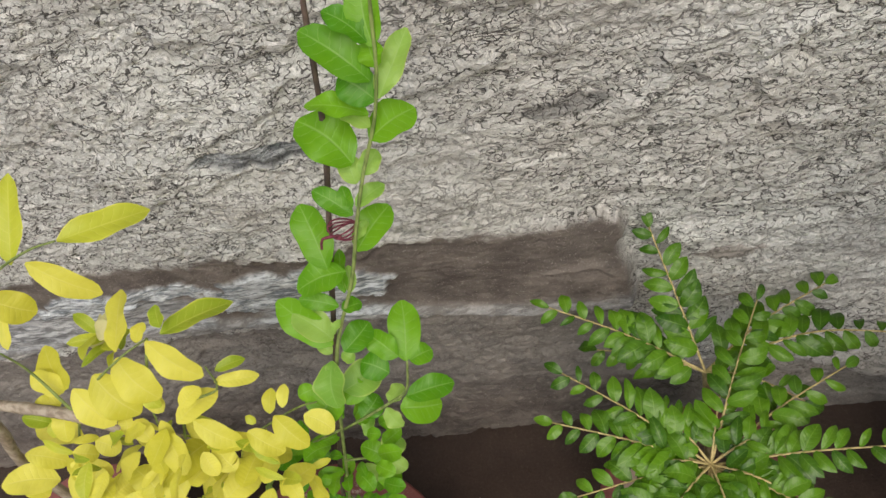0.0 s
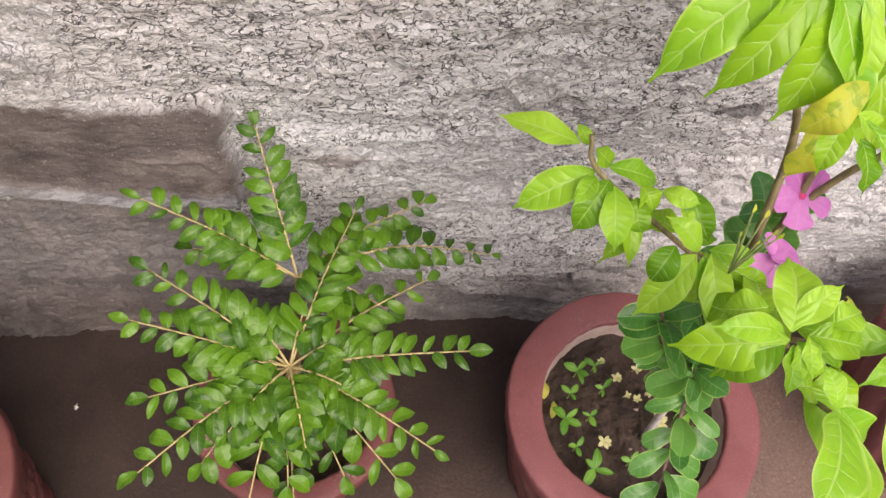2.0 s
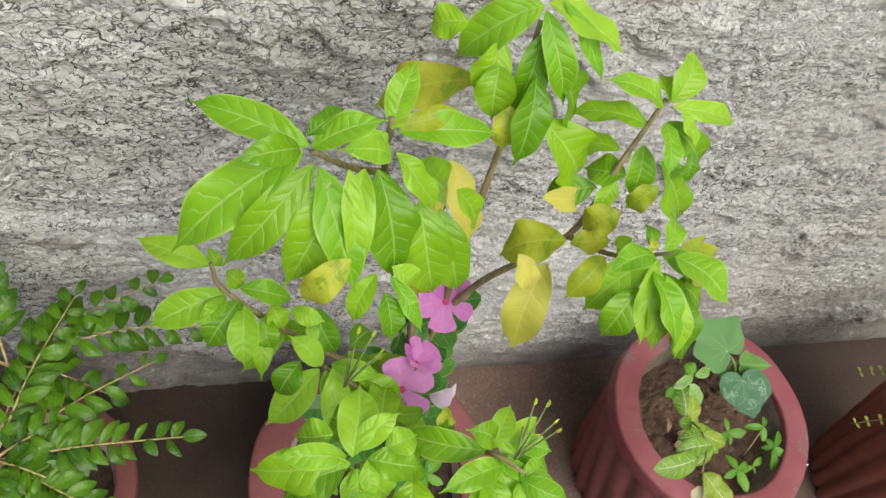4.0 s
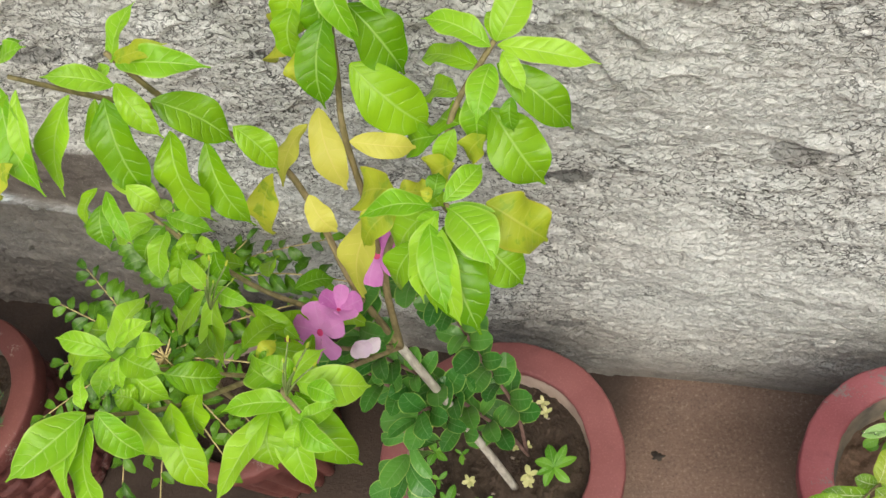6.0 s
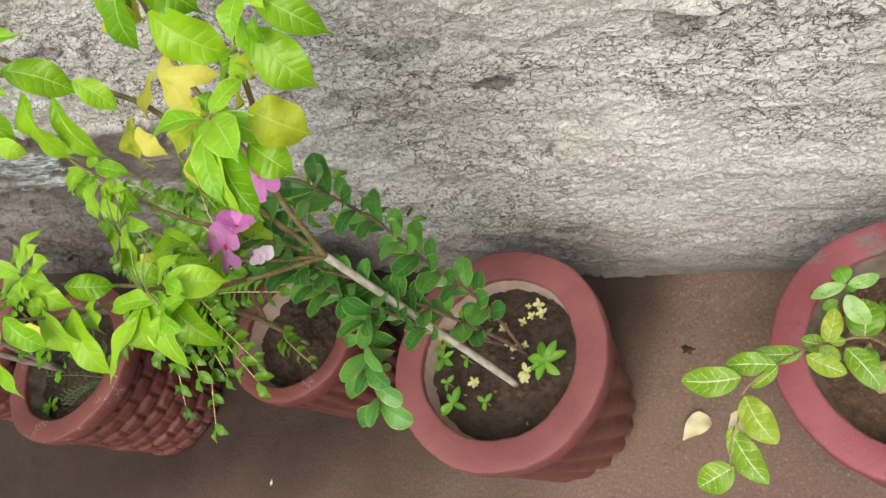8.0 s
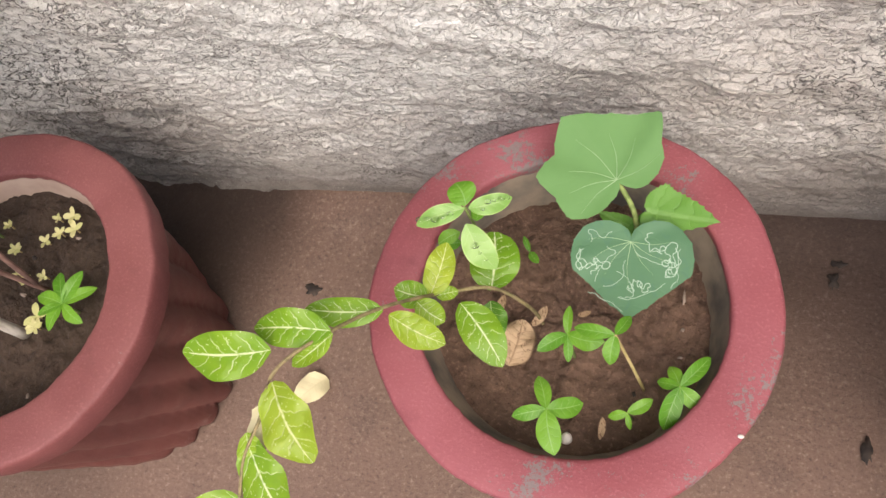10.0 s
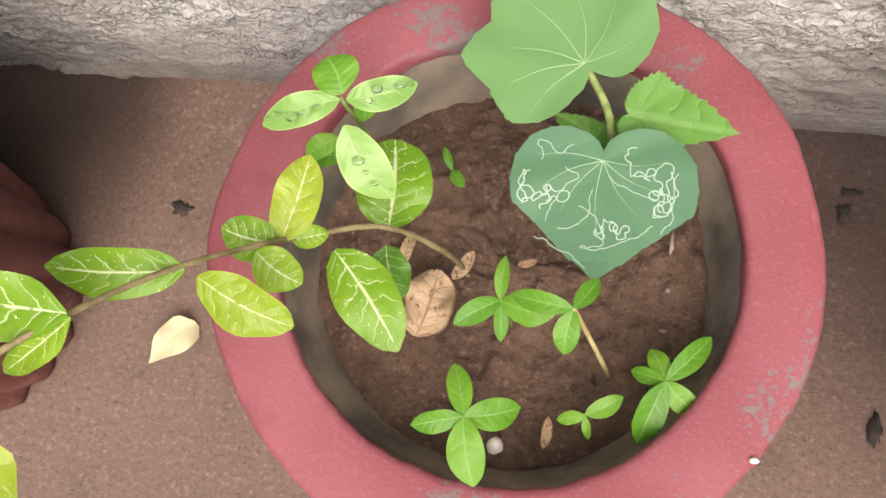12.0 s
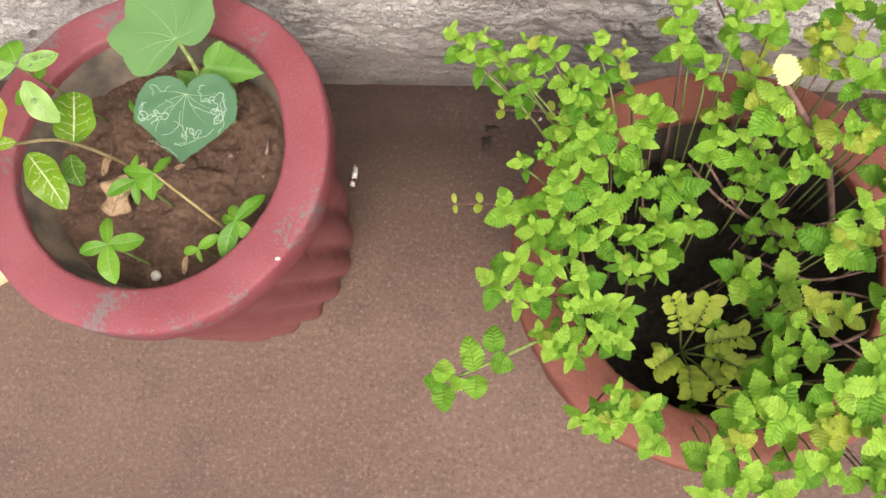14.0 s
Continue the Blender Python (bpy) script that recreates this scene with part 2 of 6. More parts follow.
# jasmine greens: leaf age, with lit and shaded leaves put into the colour too
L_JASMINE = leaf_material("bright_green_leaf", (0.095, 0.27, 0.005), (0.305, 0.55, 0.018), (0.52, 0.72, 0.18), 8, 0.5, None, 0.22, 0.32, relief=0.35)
L_JASMINE_YOUNG_LIT = leaf_material("young_lit_lime_leaf", (0.18, 0.45, 0.009), (0.39, 0.67, 0.038), (0.58, 0.76, 0.24), 8, 0.55, (0.46, 0.66, 0.12), 0.30, 0.34, relief=0.35)
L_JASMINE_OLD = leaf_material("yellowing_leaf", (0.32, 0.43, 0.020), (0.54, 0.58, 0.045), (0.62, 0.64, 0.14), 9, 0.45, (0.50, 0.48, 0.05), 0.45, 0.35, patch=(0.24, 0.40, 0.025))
L_YELLOW = leaf_material("yellow_leaf", (0.58, 0.56, 0.045), (0.80, 0.76, 0.12), (0.80, 0.76, 0.28), 9, 0.25, None, 0.42, 0.3)
L_LIME = leaf_material("lime_leaf", (0.26, 0.38, 0.02), (0.54, 0.58, 0.05), (0.70, 0.70, 0.16), 9, 0.4, (0.66, 0.66, 0.10), 0.4, 0.3)
L_GOLD = leaf_material("golden_dying_leaf", (0.40, 0.43, 0.04), (0.60, 0.57, 0.10), (0.80, 0.66, 0.25), 9, 0.3, None, 0.5, 0.25)
L_WEED = leaf_material("yellow_green_leaflet", (0.33, 0.46, 0.045), (0.54, 0.64, 0.09), (0.5, 0.58, 0.12), 5, 0.3, None, 0.4, 0.3)
L_CLIMB = leaf_material("fresh_green_leaf", (0.070, 0.255, 0.004), (0.19, 0.43, 0.013), (0.36, 0.55, 0.16), 7, 0.4, None, 0.38, 0.32)
L_CLIMB_YOUNG = leaf_material("pale_young_leaf", (0.20, 0.42, 0.05), (0.36, 0.56, 0.11), (0.42, 0.60, 0.20), 7, 0.4, (0.48, 0.60, 0.16), 0.38, 0.34)
L_CURRY = leaf_material("deep_green_leaflet", (0.026, 0.088, 0.003), (0.104, 0.236, 0.008), (0.26, 0.42, 0.08), 7, 0.35, None, 0.30, 0.12)
L_VINCA = leaf_material("dark_glossy_leaf", (0.034, 0.140, 0.022), (0.115, 0.29, 0.045), (0.24, 0.40, 0.14), 7, 0.4, (0.30, 0.46, 0.10), 0.22, 0.14)
L_CUCUMBER = leaf_material("soft_green_lobed_leaf", (0.120, 0.275, 0.085), (0.165, 0.340, 0.115), (0.36, 0.55, 0.28), 5, 0.02, None, 0.55, 0.2, relief=0.05)
L_VARIEGATED = leaf_material("pale_veined_leaf", (0.14, 0.31, 0.015), (0.30, 0.47, 0.030), (0.78, 0.86, 0.50), 6, 0.9, None, 0.30, 0.28, relief=0.3, broken=True)
L_VARIEG_GOLD = leaf_material("pale_veined_yellow_leaf", (0.26, 0.40, 0.025), (0.42, 0.52, 0.05), (0.80, 0.84, 0.44), 6, 0.85, (0.36, 0.46, 0.05), 0.30, 0.3, relief=0.4, broken=True)
L_VARIEG_GREEN = leaf_material("pale_veined_green_leaf", (0.075, 0.22, 0.018), (0.13, 0.30, 0.03), (0.55, 0.68, 0.30), 6, 0.9, None, 0.33, 0.25, broken=True)
L_WET = leaf_material("wet_pale_green_leaf", (0.20, 0.40, 0.08), (0.30, 0.50, 0.14), (0.46, 0.62, 0.28), 6, 0.4, (0.44, 0.62, 0.20), 0.18, 0.25)
L_SEEDLING = leaf_material("seedling_leaf", (0.080, 0.25, 0.012), (0.18, 0.40, 0.030), (0.34, 0.54, 0.20), 6, 0.55, None, 0.38, 0.28)
L_MINT = leaf_material("crinkled_mint_leaf", (0.095, 0.28, 0.016), (0.25, 0.50, 0.042), (0.085, 0.24, 0.02), 8, 0.40, None, 0.42, 0.34, relief=0.55)
L_MINT_YOUNG = leaf_material("young_mint_leaf", (0.20, 0.43, 0.03), (0.36, 0.60, 0.07), (0.17, 0.38, 0.03), 7, 0.35, (0.42, 0.64, 0.10), 0.45, 0.34, relief=0.45)
L_MINT_PALE = leaf_material("olive_mint_leaf", (0.26, 0.36, 0.04), (0.44, 0.52, 0.07), (0.24, 0.32, 0.04), 8, 0.35, None, 0.45, 0.34, relief=0.45)
L_POINTED = leaf_material("toothed_green_leaf", (0.080, 0.235, 0.025), (0.135, 0.315, 0.045), (0.28, 0.48, 0.16), 6, 0.3, None, 0.5, 0.2, relief=0.4)
L_DRY = leaf_material("dry_tan_leaf", (0.40, 0.26, 0.15), (0.58, 0.42, 0.27), (0.25, 0.15, 0.08), 7, 0.6, (0.16, 0.09, 0.05), 0.8, 0.1, patch=(0.17, 0.095, 0.055), relief=0.5)
L_PALE = leaf_material("pale_cream_leaf", (0.62, 0.56, 0.32), (0.78, 0.72, 0.46), (0.6, 0.5, 0.25), 7, 0.3, None, 0.6, 0.2)
L_COTYL = leaf_material("pale_seed_leaf", (0.50, 0.50, 0.20), (0.68, 0.64, 0.32), (0.6, 0.6, 0.3), 4, 0.2, None, 0.6, 0.2)
L_FERN = leaf_material("blue_green_needles", (0.03, 0.085, 0.035), (0.07, 0.15, 0.06), (0.1, 0.2, 0.1), 3, 0.2, None, 0.6, 0.15)
L_HEART = leaf_material("blue_green_leaf", (0.070, 0.175, 0.088), (0.098, 0.220, 0.112), (0.26, 0.42, 0.28), 5, 0.02, None, 0.5, 0.15, patch=(0.088, 0.205, 0.118), relief=0.12)
PETAL = leaf_material("pink_petal", (0.60, 0.16, 0.53), (0.78, 0.31, 0.71), (0.82, 0.46, 0.78), 5, 0.3, None, 0.55, 0.3)
PETAL_PALE = leaf_material("pale_pink_petal", (0.72, 0.55, 0.72), (0.85, 0.74, 0.84), (0.8, 0.6, 0.8), 5, 0.3, None, 0.55, 0.3)
EYE = plain_material("crimson_flower_eye", (0.42, 0.01, 0.10), (0.55, 0.03, 0.16), 300)
TIE = plain_material("maroon_string", (0.13, 0.025, 0.045), (0.22, 0.05, 0.08), 200, 0.9)
WHITE_BIT = plain_material("white_flake", (0.70, 0.64, 0.58), (0.82, 0.77, 0.72), 100, 0.8)
PALE_BIT = plain_material("pale_brown_crumb", (0.26, 0.20, 0.16), (0.42, 0.34, 0.28), 100, 0.9)
DARK_BIT = plain_material("dark_debris", (0.025, 0.02, 0.018), (0.06, 0.045, 0.035), 100, 0.9)
TRAIL = plain_material("pale_mined_tissue", (0.30, 0.44, 0.32), (0.42, 0.56, 0.43), 100, 0.6)

DROP = Nodes("water_drop", 0.02)
DROP.color((1, 1, 1))
DROP.bsdf.inputs["Transmission Weight"].default_value = 1.0
DROP.bsdf.inputs["IOR"].default_value = 1.33
TRAIL_GREEN = plain_material("pale_green_vein", (0.30, 0.46, 0.24), (0.38, 0.54, 0.30), 100, 0.6)


# ---- building helpers ----
def mesh_from(name, verts, faces, material=None, smooth=True):
    me = bpy.data.meshes.new(name)
    me.from_pydata([tuple(v) for v in verts], [], faces)
    if smooth:
        me.polygons.foreach_set("use_smooth", [True] * len(me.polygons))
    if material:
        me.materials.append(material)
    me.update()
    return me


def child(name, me, parent, label=""):
    ob = new(name, me)
    ob.parent = parent
    return tagged(ob, label) if label else ob


def thing(name, place, label, category, group="", kind=""):
    ob = new(name)
    ob.empty_display_size = 0.02
    ob.location = place
    return tagged(ob, label, category, group, kind)


def origin(ob):
    """The place of a thing or of a part's thing; parts keep their thing's frame."""
    while ob.parent:
        ob = ob.parent
    return Vector(ob.location)


def smooth_path(points, steps=6):
    """A Catmull-Rom curve through points."""
    p = [Vector(q) for q in points]
    p = [p[0] * 2 - p[1], *p, p[-1] * 2 - p[-2]]
    out = []
    for i in range(1, len(p) - 2):
        for k in range(steps):
            t = k / steps
            a, b, c, d = p[i - 1], p[i], p[i + 1], p[i + 2]
            out.append(0.5 * (2 * b + (c - a) * t + (2 * a - 5 * b + 4 * c - d) * t * t + (3 * b - a - 3 * c + d) * t**3))
    return [*out, p[-2]]


def tube(name, points, r0, r1, material, parent, label="", sides=7, steps=6, knots=0.0):
    """A tapered stem along a smooth path given in the world."""
    path = smooth_path(points, steps)
    base = origin(parent)
    verts, faces = [], []
    side = Vector((0.3, 1, 0.2))
    for i, p in enumerate(path):
        ahead = (path[min(i + 1, len(path) - 1)] - path[max(i - 1, 0)]).normalized()
        u = ahead.cross(side).normalized()
        v = ahead.cross(u)
        r = r0 + (r1 - r0) * i / (len(path) - 1)
        r *= 1 + knots * (noise.noise(p * 90.0) + (0.6 if i % 4 == 0 else 0))
        for k in range(sides):
            a = 2 * math.pi * k / sides
            verts.append(p - base + (u * math.cos(a) + v * math.sin(a)) * r)
    for i in range(len(path) - 1):
        for k in range(sides):
            a, b = i * sides + k, i * sides + (k + 1) % sides
            faces.append((a, b, b + sides, a + sides))
    faces.append(tuple(range(sides))[::-1])
    faces.append(tuple(range((len(path) - 1) * sides, len(path) * sides)))
    return child(name, mesh_from(name, verts, faces, material), parent, label)


def blade(name, material, ratio, a, b, fold=0.12, arch=0.10, wave=0.0, nu=6, nv=10, teeth=0, curl=0.0, seed=0, pucker=0.0, drip=0.0):
    """A leaf of length 1 along +y, width ratio; a and b set how full its base and tip are."""
    rnd = random.Random(seed)
    peak = (a / (a + b)) ** a * (b / (a + b)) ** b
    ph = rnd.uniform(0, 6)
    lean = rnd.uniform(-0.05, 0.05)
    verts, uvs, faces = [], [], []
    for j in range(nv + 1):
        v = j / nv
        s = min(max(v, 0.004), 0.996)
        q = min(s / (1 - drip), 0.996)
        w = ratio * 0.5 * max(q**a * (1 - q) ** b / peak, 1.3 * (1 - s) if drip and s > 0.6 and q > 0.9 else 0.0, 0.004)
        if teeth and 0 < j < nv:
            w *= 1.09 if j % 2 else 0.86
        for i in range(nu + 1):
            u = 2 * i / nu - 1
            x = u * w
            z = fold * abs(x) - fold * 0.3 * w + arch * 4 * v * (1 - v)
            z += wave * math.sin(v * 11 + ph + (1.4 if u > 0 else 0)) * u * u * w * 2
            z += pucker * math.sin(v * 21 + ph) * math.sin(u * 7 + ph) * w
            z -= curl * u * u * w
            verts.append((x + lean * math.sin(v * math.pi), v, z))
            uvs.append(((u + 1) / 2, v))
    n = nu + 1
    for j in range(nv):
        for i in range(nu):
            q = j * n + i
            faces.append((q, q + 1, q + n + 1, q + n))
    me = mesh_from(name, verts, faces, material)
    me["ratio"] = ratio
    layer = me.uv_layers.new(name="UVMap")
    for loop in me.loops:
        layer.data[loop.index].uv = uvs[loop.vertex_index]
    return me


def set_leaf(name, me, base, reach, parent, roll=0.0, label="", width=0.0):
    """A leaf that grows at base and reaches by the vector reach, its face turned up; width in metres, if given."""
    d = Vector(reach)
    y = d.normalized()
    up = Vector((0, -0.32, 1))
    z = up - y * up.dot(y)
    if z.length < 0.05:
        z = Vector((0, -1, 0.1))
    z.normalize()
    x = y.cross(z)
    ob = child(name, me, parent, label)
    rot = Matrix((x, y, z)).transposed().to_4x4()
    wide = min(max(width / (me["ratio"] * d.length), 0.55), 2.2) if width else 1.0
    ob.matrix_basis = Matrix.Translation(Vector(base) - origin(parent)) @ rot @ Matrix.Rotation(roll, 4, "Y") @ Matrix.Diagonal((d.length * wide, d.length, d.length * (1 + wide) / 2, 1))
    return ob


def foliage(rows, stocks, parent, tilt=0.3):
    """Leaves in millimetres: base, reach, width, and which stock they come from."""
    for x, y, z, dx, dy, dz, w, kind in rows:
        set_leaf("leaf", pick.choice(stocks[kind]), mm(x, y, z), mm(dx, dy, dz), parent, pick.uniform(-tilt, tilt), width=w / 1000)


def hash2(ix, iy, seed):
    with np.errstate(over="ignore"):
        h = (ix.astype(np.uint32) * np.uint32(374761393)) ^ (iy.astype(np.uint32) * np.uint32(668265263)) ^ np.uint32((seed * 974711 + 12345) % 4294967295)
        h = (h ^ (h >> np.uint32(13))) * np.uint32(1274126177)
        h ^= h >> np.uint32(16)
    return h.astype(np.float64) / 4294967295.0


def vnoise(x, y, seed=0):
    """Value noise in 0..1 for arrays."""
    ix, iy = np.floor(x).astype(np.int64), np.floor(y).astype(np.int64)
    fx, fy = x - ix, y - iy
    fx, fy = fx * fx * fx * (fx * (fx * 6 - 15) + 10), fy * fy * fy * (fy * (fy * 6 - 15) + 10)
    a, b = hash2(ix, iy, seed), hash2(ix + 1, iy, seed)
    c, d = hash2(ix, iy + 1, seed), hash2(ix + 1, iy + 1, seed)
    return (a * (1 - fx) + b * fx) * (1 - fy) + (c * (1 - fx) + d * fx) * fy


def fbm(x, y, octaves, seed=0, gain=0.5):
    total, amp, norm = 0, 1.0, 0
    for k in range(octaves):
        total = total + amp * vnoise(x * 2**k + 17.3 * k, y * 2**k + 5.1 * k, seed + k)
        norm += amp
        amp *= gain
    return total / norm


def step(a, b, x):
    t = np.clip((x - a) / (b - a), 0, 1)
    return t * t * (3 - 2 * t)


def grid_mesh(name, points, material):
    """A smooth sheet from an array of rows x columns x 3."""
    rows, cols, _ = points.shape
    idx = np.arange(rows * cols).reshape(rows, cols)
    quads = np.stack([idx[:-1, :-1], idx[:-1, 1:], idx[1:, 1:], idx[1:, :-1]], -1).reshape(-1, 4)
    me = bpy.data.meshes.new(name)
    me.vertices.add(rows * cols)
    me.vertices.foreach_set("co", points.reshape(-1).astype(np.float32))
    me.loops.add(quads.size)
    me.loops.foreach_set("vertex_index", quads.reshape(-1).astype(np.int32))
    me.polygons.add(len(quads))
    me.polygons.foreach_set("loop_start", np.arange(0, quads.size, 4, dtype=np.int32))
    me.polygons.foreach_set("use_smooth", np.ones(len(quads), dtype=bool))
    me.materials.append(material)
    me.update(calc_edges=True)
    return me


def box_mesh(name, lo, hi, material):
    v = [(x, y, z) for x in (lo[0], hi[0]) for y in (lo[1], hi[1]) for z in (lo[2], hi[2])]
    f = [(0, 1, 3, 2), (4, 6, 7, 5), (0, 4, 5, 1), (2, 3, 7, 6), (0, 2, 6, 4), (1, 5, 7, 3)]
    return mesh_from(name, v, f, material, smooth=False)


# ---- ground and wall ----
ground = new("floor", mesh_from("floor", [(-40, -60, -0.004), (40, -60, -0.004), (40, 40, -0.004), (-40, 40, -0.004)], [(0, 1, 2, 3)], FLOOR))
tagged(ground, "brown cement yard floor, grainy, darker along the wall, with a rough skim", "floor", kind="structure")


def yard_floor():
    """The near floor, with the slight unevenness of hand-laid cement."""
    x, y = np.meshgrid(np.linspace(-2.4, 2.2, 460), np.linspace(-1.3, 0.06, 150))
    z = 0.004 * (fbm(x * 4, y * 4, 4, 3) - 0.5) + 0.0016 * (fbm(x * 60, y * 60, 2, 9) - 0.5)
    edge = np.minimum(step(0, 0.3, x + 2.4), step(0, 0.3, 2.2 - x)) * step(0, 0.2, y + 1.3)
    z = z * edge - 0.0035 * (1 - edge)
    z += 0.010 * step(-0.05, 0.03, y + 0.012 * (fbm(x * 9, y * 0, 3, 5) - 0.5))
    # a fillet of cement along the foot of the wall
    z += 0.012 * step(0.10, 0.22, x) * step(-0.060, 0.004, y + 0.02 * (fbm(x * 7, y * 0, 3, 15) - 0.5)) ** 1.5
    me = grid_mesh("floor_skim", np.stack([x, y, z], -1), FLOOR)
    # darker, slightly smoother floor along the wall and between the pots
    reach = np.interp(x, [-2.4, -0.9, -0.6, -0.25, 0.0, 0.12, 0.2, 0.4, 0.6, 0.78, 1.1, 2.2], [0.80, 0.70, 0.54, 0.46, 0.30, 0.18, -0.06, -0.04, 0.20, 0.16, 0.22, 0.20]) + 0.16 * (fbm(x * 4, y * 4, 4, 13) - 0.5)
    dark_floor = step(0.10, -0.24, -y - reach) * edge
    at = me.attributes.new("darkening", "FLOAT", "POINT")
    at.data.foreach_set("value", dark_floor.reshape(-1).astype(np.float32))
    return me


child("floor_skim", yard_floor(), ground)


def wall_sheet():
    """The rough face of the wall: flaking plaster, a brown stone ledge with slate under it, a bare foot."""
    nx, nz = 1300, 460
    x, z = np.meshgrid(np.linspace(-1.75, 1.40, nx), np.linspace(-0.01, 1.10, nz))
    warp = fbm(x * 9, z * 12, 3, 21)

    def spot(cx, cz, w, h, seed):
        r = ((x - cx) / w) ** 2 + ((z - cz) / h) ** 2
        return step(1.15, 0.75, r + 1.6 * (fbm(x * 45, z * 60, 3, seed) - 0.5))

    broad = 0.022 * (fbm(x * 1.6, z * 1.8, 3, 1) - 0.5)
    out = broad + 0.014 * (fbm(x * 6, z * 11, 4, 2) - 0.5)
    # a few long lips of plaster, one over another
    p = (z + 0.02 * np.sin(x * 2.1 + 0.6)) / 0.075 + 2.2 * fbm(x * 4, z * 7, 3, 31) + 0.8 * vnoise(x * 26, z * 22, 36)
    f = p - np.floor(p)
    lip = np.where(f < 0.16, f / 0.16, (1 - f) / 0.84)
    out = out + 0.0085 * lip * step(0.42, 0.60, fbm(x * 6, z * 12, 3, 40))
    # crumbs and pits
    pits = fbm(x * 75, z * 110, 3, 41, 0.6)
    out = out + 0.0038 * (pits - 0.5) - 0.0025 * step(0.40, 0.28, fbm(x * 110 + 4 * warp, z * 170, 2, 47))
    out = out + 0.0045 * (fbm(x * 30, z * 48, 3, 44, 0.6) - 0.5)
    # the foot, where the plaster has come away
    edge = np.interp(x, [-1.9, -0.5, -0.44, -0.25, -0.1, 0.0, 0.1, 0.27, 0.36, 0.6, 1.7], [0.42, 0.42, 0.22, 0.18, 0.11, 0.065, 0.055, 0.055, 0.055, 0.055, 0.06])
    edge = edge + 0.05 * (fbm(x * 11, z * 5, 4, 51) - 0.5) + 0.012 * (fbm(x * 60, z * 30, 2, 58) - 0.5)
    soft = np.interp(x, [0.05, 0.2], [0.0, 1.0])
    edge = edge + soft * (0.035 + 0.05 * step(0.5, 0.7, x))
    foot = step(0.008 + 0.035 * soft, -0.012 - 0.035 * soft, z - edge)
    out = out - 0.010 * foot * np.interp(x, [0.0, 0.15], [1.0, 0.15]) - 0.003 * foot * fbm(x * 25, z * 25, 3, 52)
    # towards the small pots the plaster runs out flat into the floor
    out = out * (1 - 0.85 * step(0.02, 0.16, x) * step(0.15, 0.02, z))
    # the stone ledge, flush with the plaster over it
    top = np.interp(x, [-1.9, -1.1, -0.9, -0.7, -0.46], [0.640, 0.628, 0.620, 0.610, 0.582]) + 0.02 * (fbm(x * 16, z * 3, 3, 61) - 0.5) + 0.02 * (fbm(x * 80, z * 80, 2, 67) - 0.5)
    low = np.interp(x, [-1.9, -1.15, -0.95, -0.72, -0.47], [0.48, 0.48, 0.480, 0.462, 0.418]) + 0.014 * (fbm(x * 13, z * 2, 3, 62) - 0.5)
    end = step(-0.448, -0.462, x + 0.016 * (fbm(z * 30, z * 3, 2, 63) - 0.5))
    ends_above = step(-0.30, -0.60, x + 0.3 * np.clip(z - top, 0, 1))
    over = step(-0.006, 0.004, z - low) * np.where(z < top, end, ends_above * step(0.34, 0.0, z - top))
    band = end * step(-0.006, 0.004, z - low) * step(0.006, -0.006, z - top)
    out = out * (1 - 0.55 * band) + 0.020 * over + 0.004 * band * (fbm(x * 12, z * 20, 3, 68) - 0.5)
    skirt = end * step(-0.010, 0.002, z - low) * step(0.036, 0.024, z - low + 0.016 * warp)
    out = out + 0.007 * skirt + 0.0035 * skirt * np.sin((z - low) * 420 + 9 * warp + 3 * x)
    bite = end * step(0.020, 0.0, np.abs(z - low + 0.024)) * step(0.28, 0.5, fbm(x * 6, z * 3, 3, 64))
    out = out - 0.028 * bite
    slate_left = step(-0.765, -0.790, x + 0.02 * warp) * step(0.018, 0.026, z - low + 0.01 * warp) * step(0.092, 0.080, z - low + 0.02 * warp) * step(0.40, 0.44, fbm(x * 5.2 + 3.1, z * 3, 2, 65))
    slate_left = np.clip(1.6 * np.maximum(slate_left * 0.35, np.maximum(np.maximum(spot(-1.09, 0.562, 0.075, 0.024, 78), spot(-0.985, 0.572, 0.05, 0.014, 80)), spot(-0.825, 0.545, 0.115, 0.040, 79))), 0, 1)
    out = out + 0.012 * slate_left * (fbm(x * 24, z * 45, 4, 66) - 0.1)
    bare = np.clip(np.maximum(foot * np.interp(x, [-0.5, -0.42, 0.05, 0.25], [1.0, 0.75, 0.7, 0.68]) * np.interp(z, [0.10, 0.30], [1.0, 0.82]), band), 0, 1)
    slate = np.clip(np.maximum(skirt * (0.30 + 0.60 * step(0.46, 0.60, fbm(x * 8, z * 45, 3, 69))), slate_left), 0, 1)

    # a brown patch, a slate sliver, soot marks
    rust = spot(-0.345, 0.470, 0.034, 0.014, 71)
    sliver = step(1.1, 0.8, ((x + 0.770) / 0.066) ** 2 + ((z - 0.759 + 0.08 * (x + 0.77)) / (0.010 + 0.04 * np.clip(x + 0.80, 0, 0.08))) ** 2)
    slate = np.maximum(slate, sliver * 0.9)
    out = out - 0.006 * sliver
    stain = 0.75 * spot(0.078, 0.553, 0.028, 0.012, 73) + 0.5 * spot(0.303, 0.613, 0.026, 0.016, 74) + 0.45 * spot(0.0, 0.633, 0.055, 0.012, 75)
    stain = np.clip(stain + 0.6 * spot(0.045, 0.190, 0.035, 0.007, 76) + 0.6 * sliver * step(0.756, 0.752, z + 0.08 * (x + 0.77)) + 0.30 * sliver + 0.55 * spot(-0.482, 0.747, 0.036, 0.012, 77), 0, 0.8)
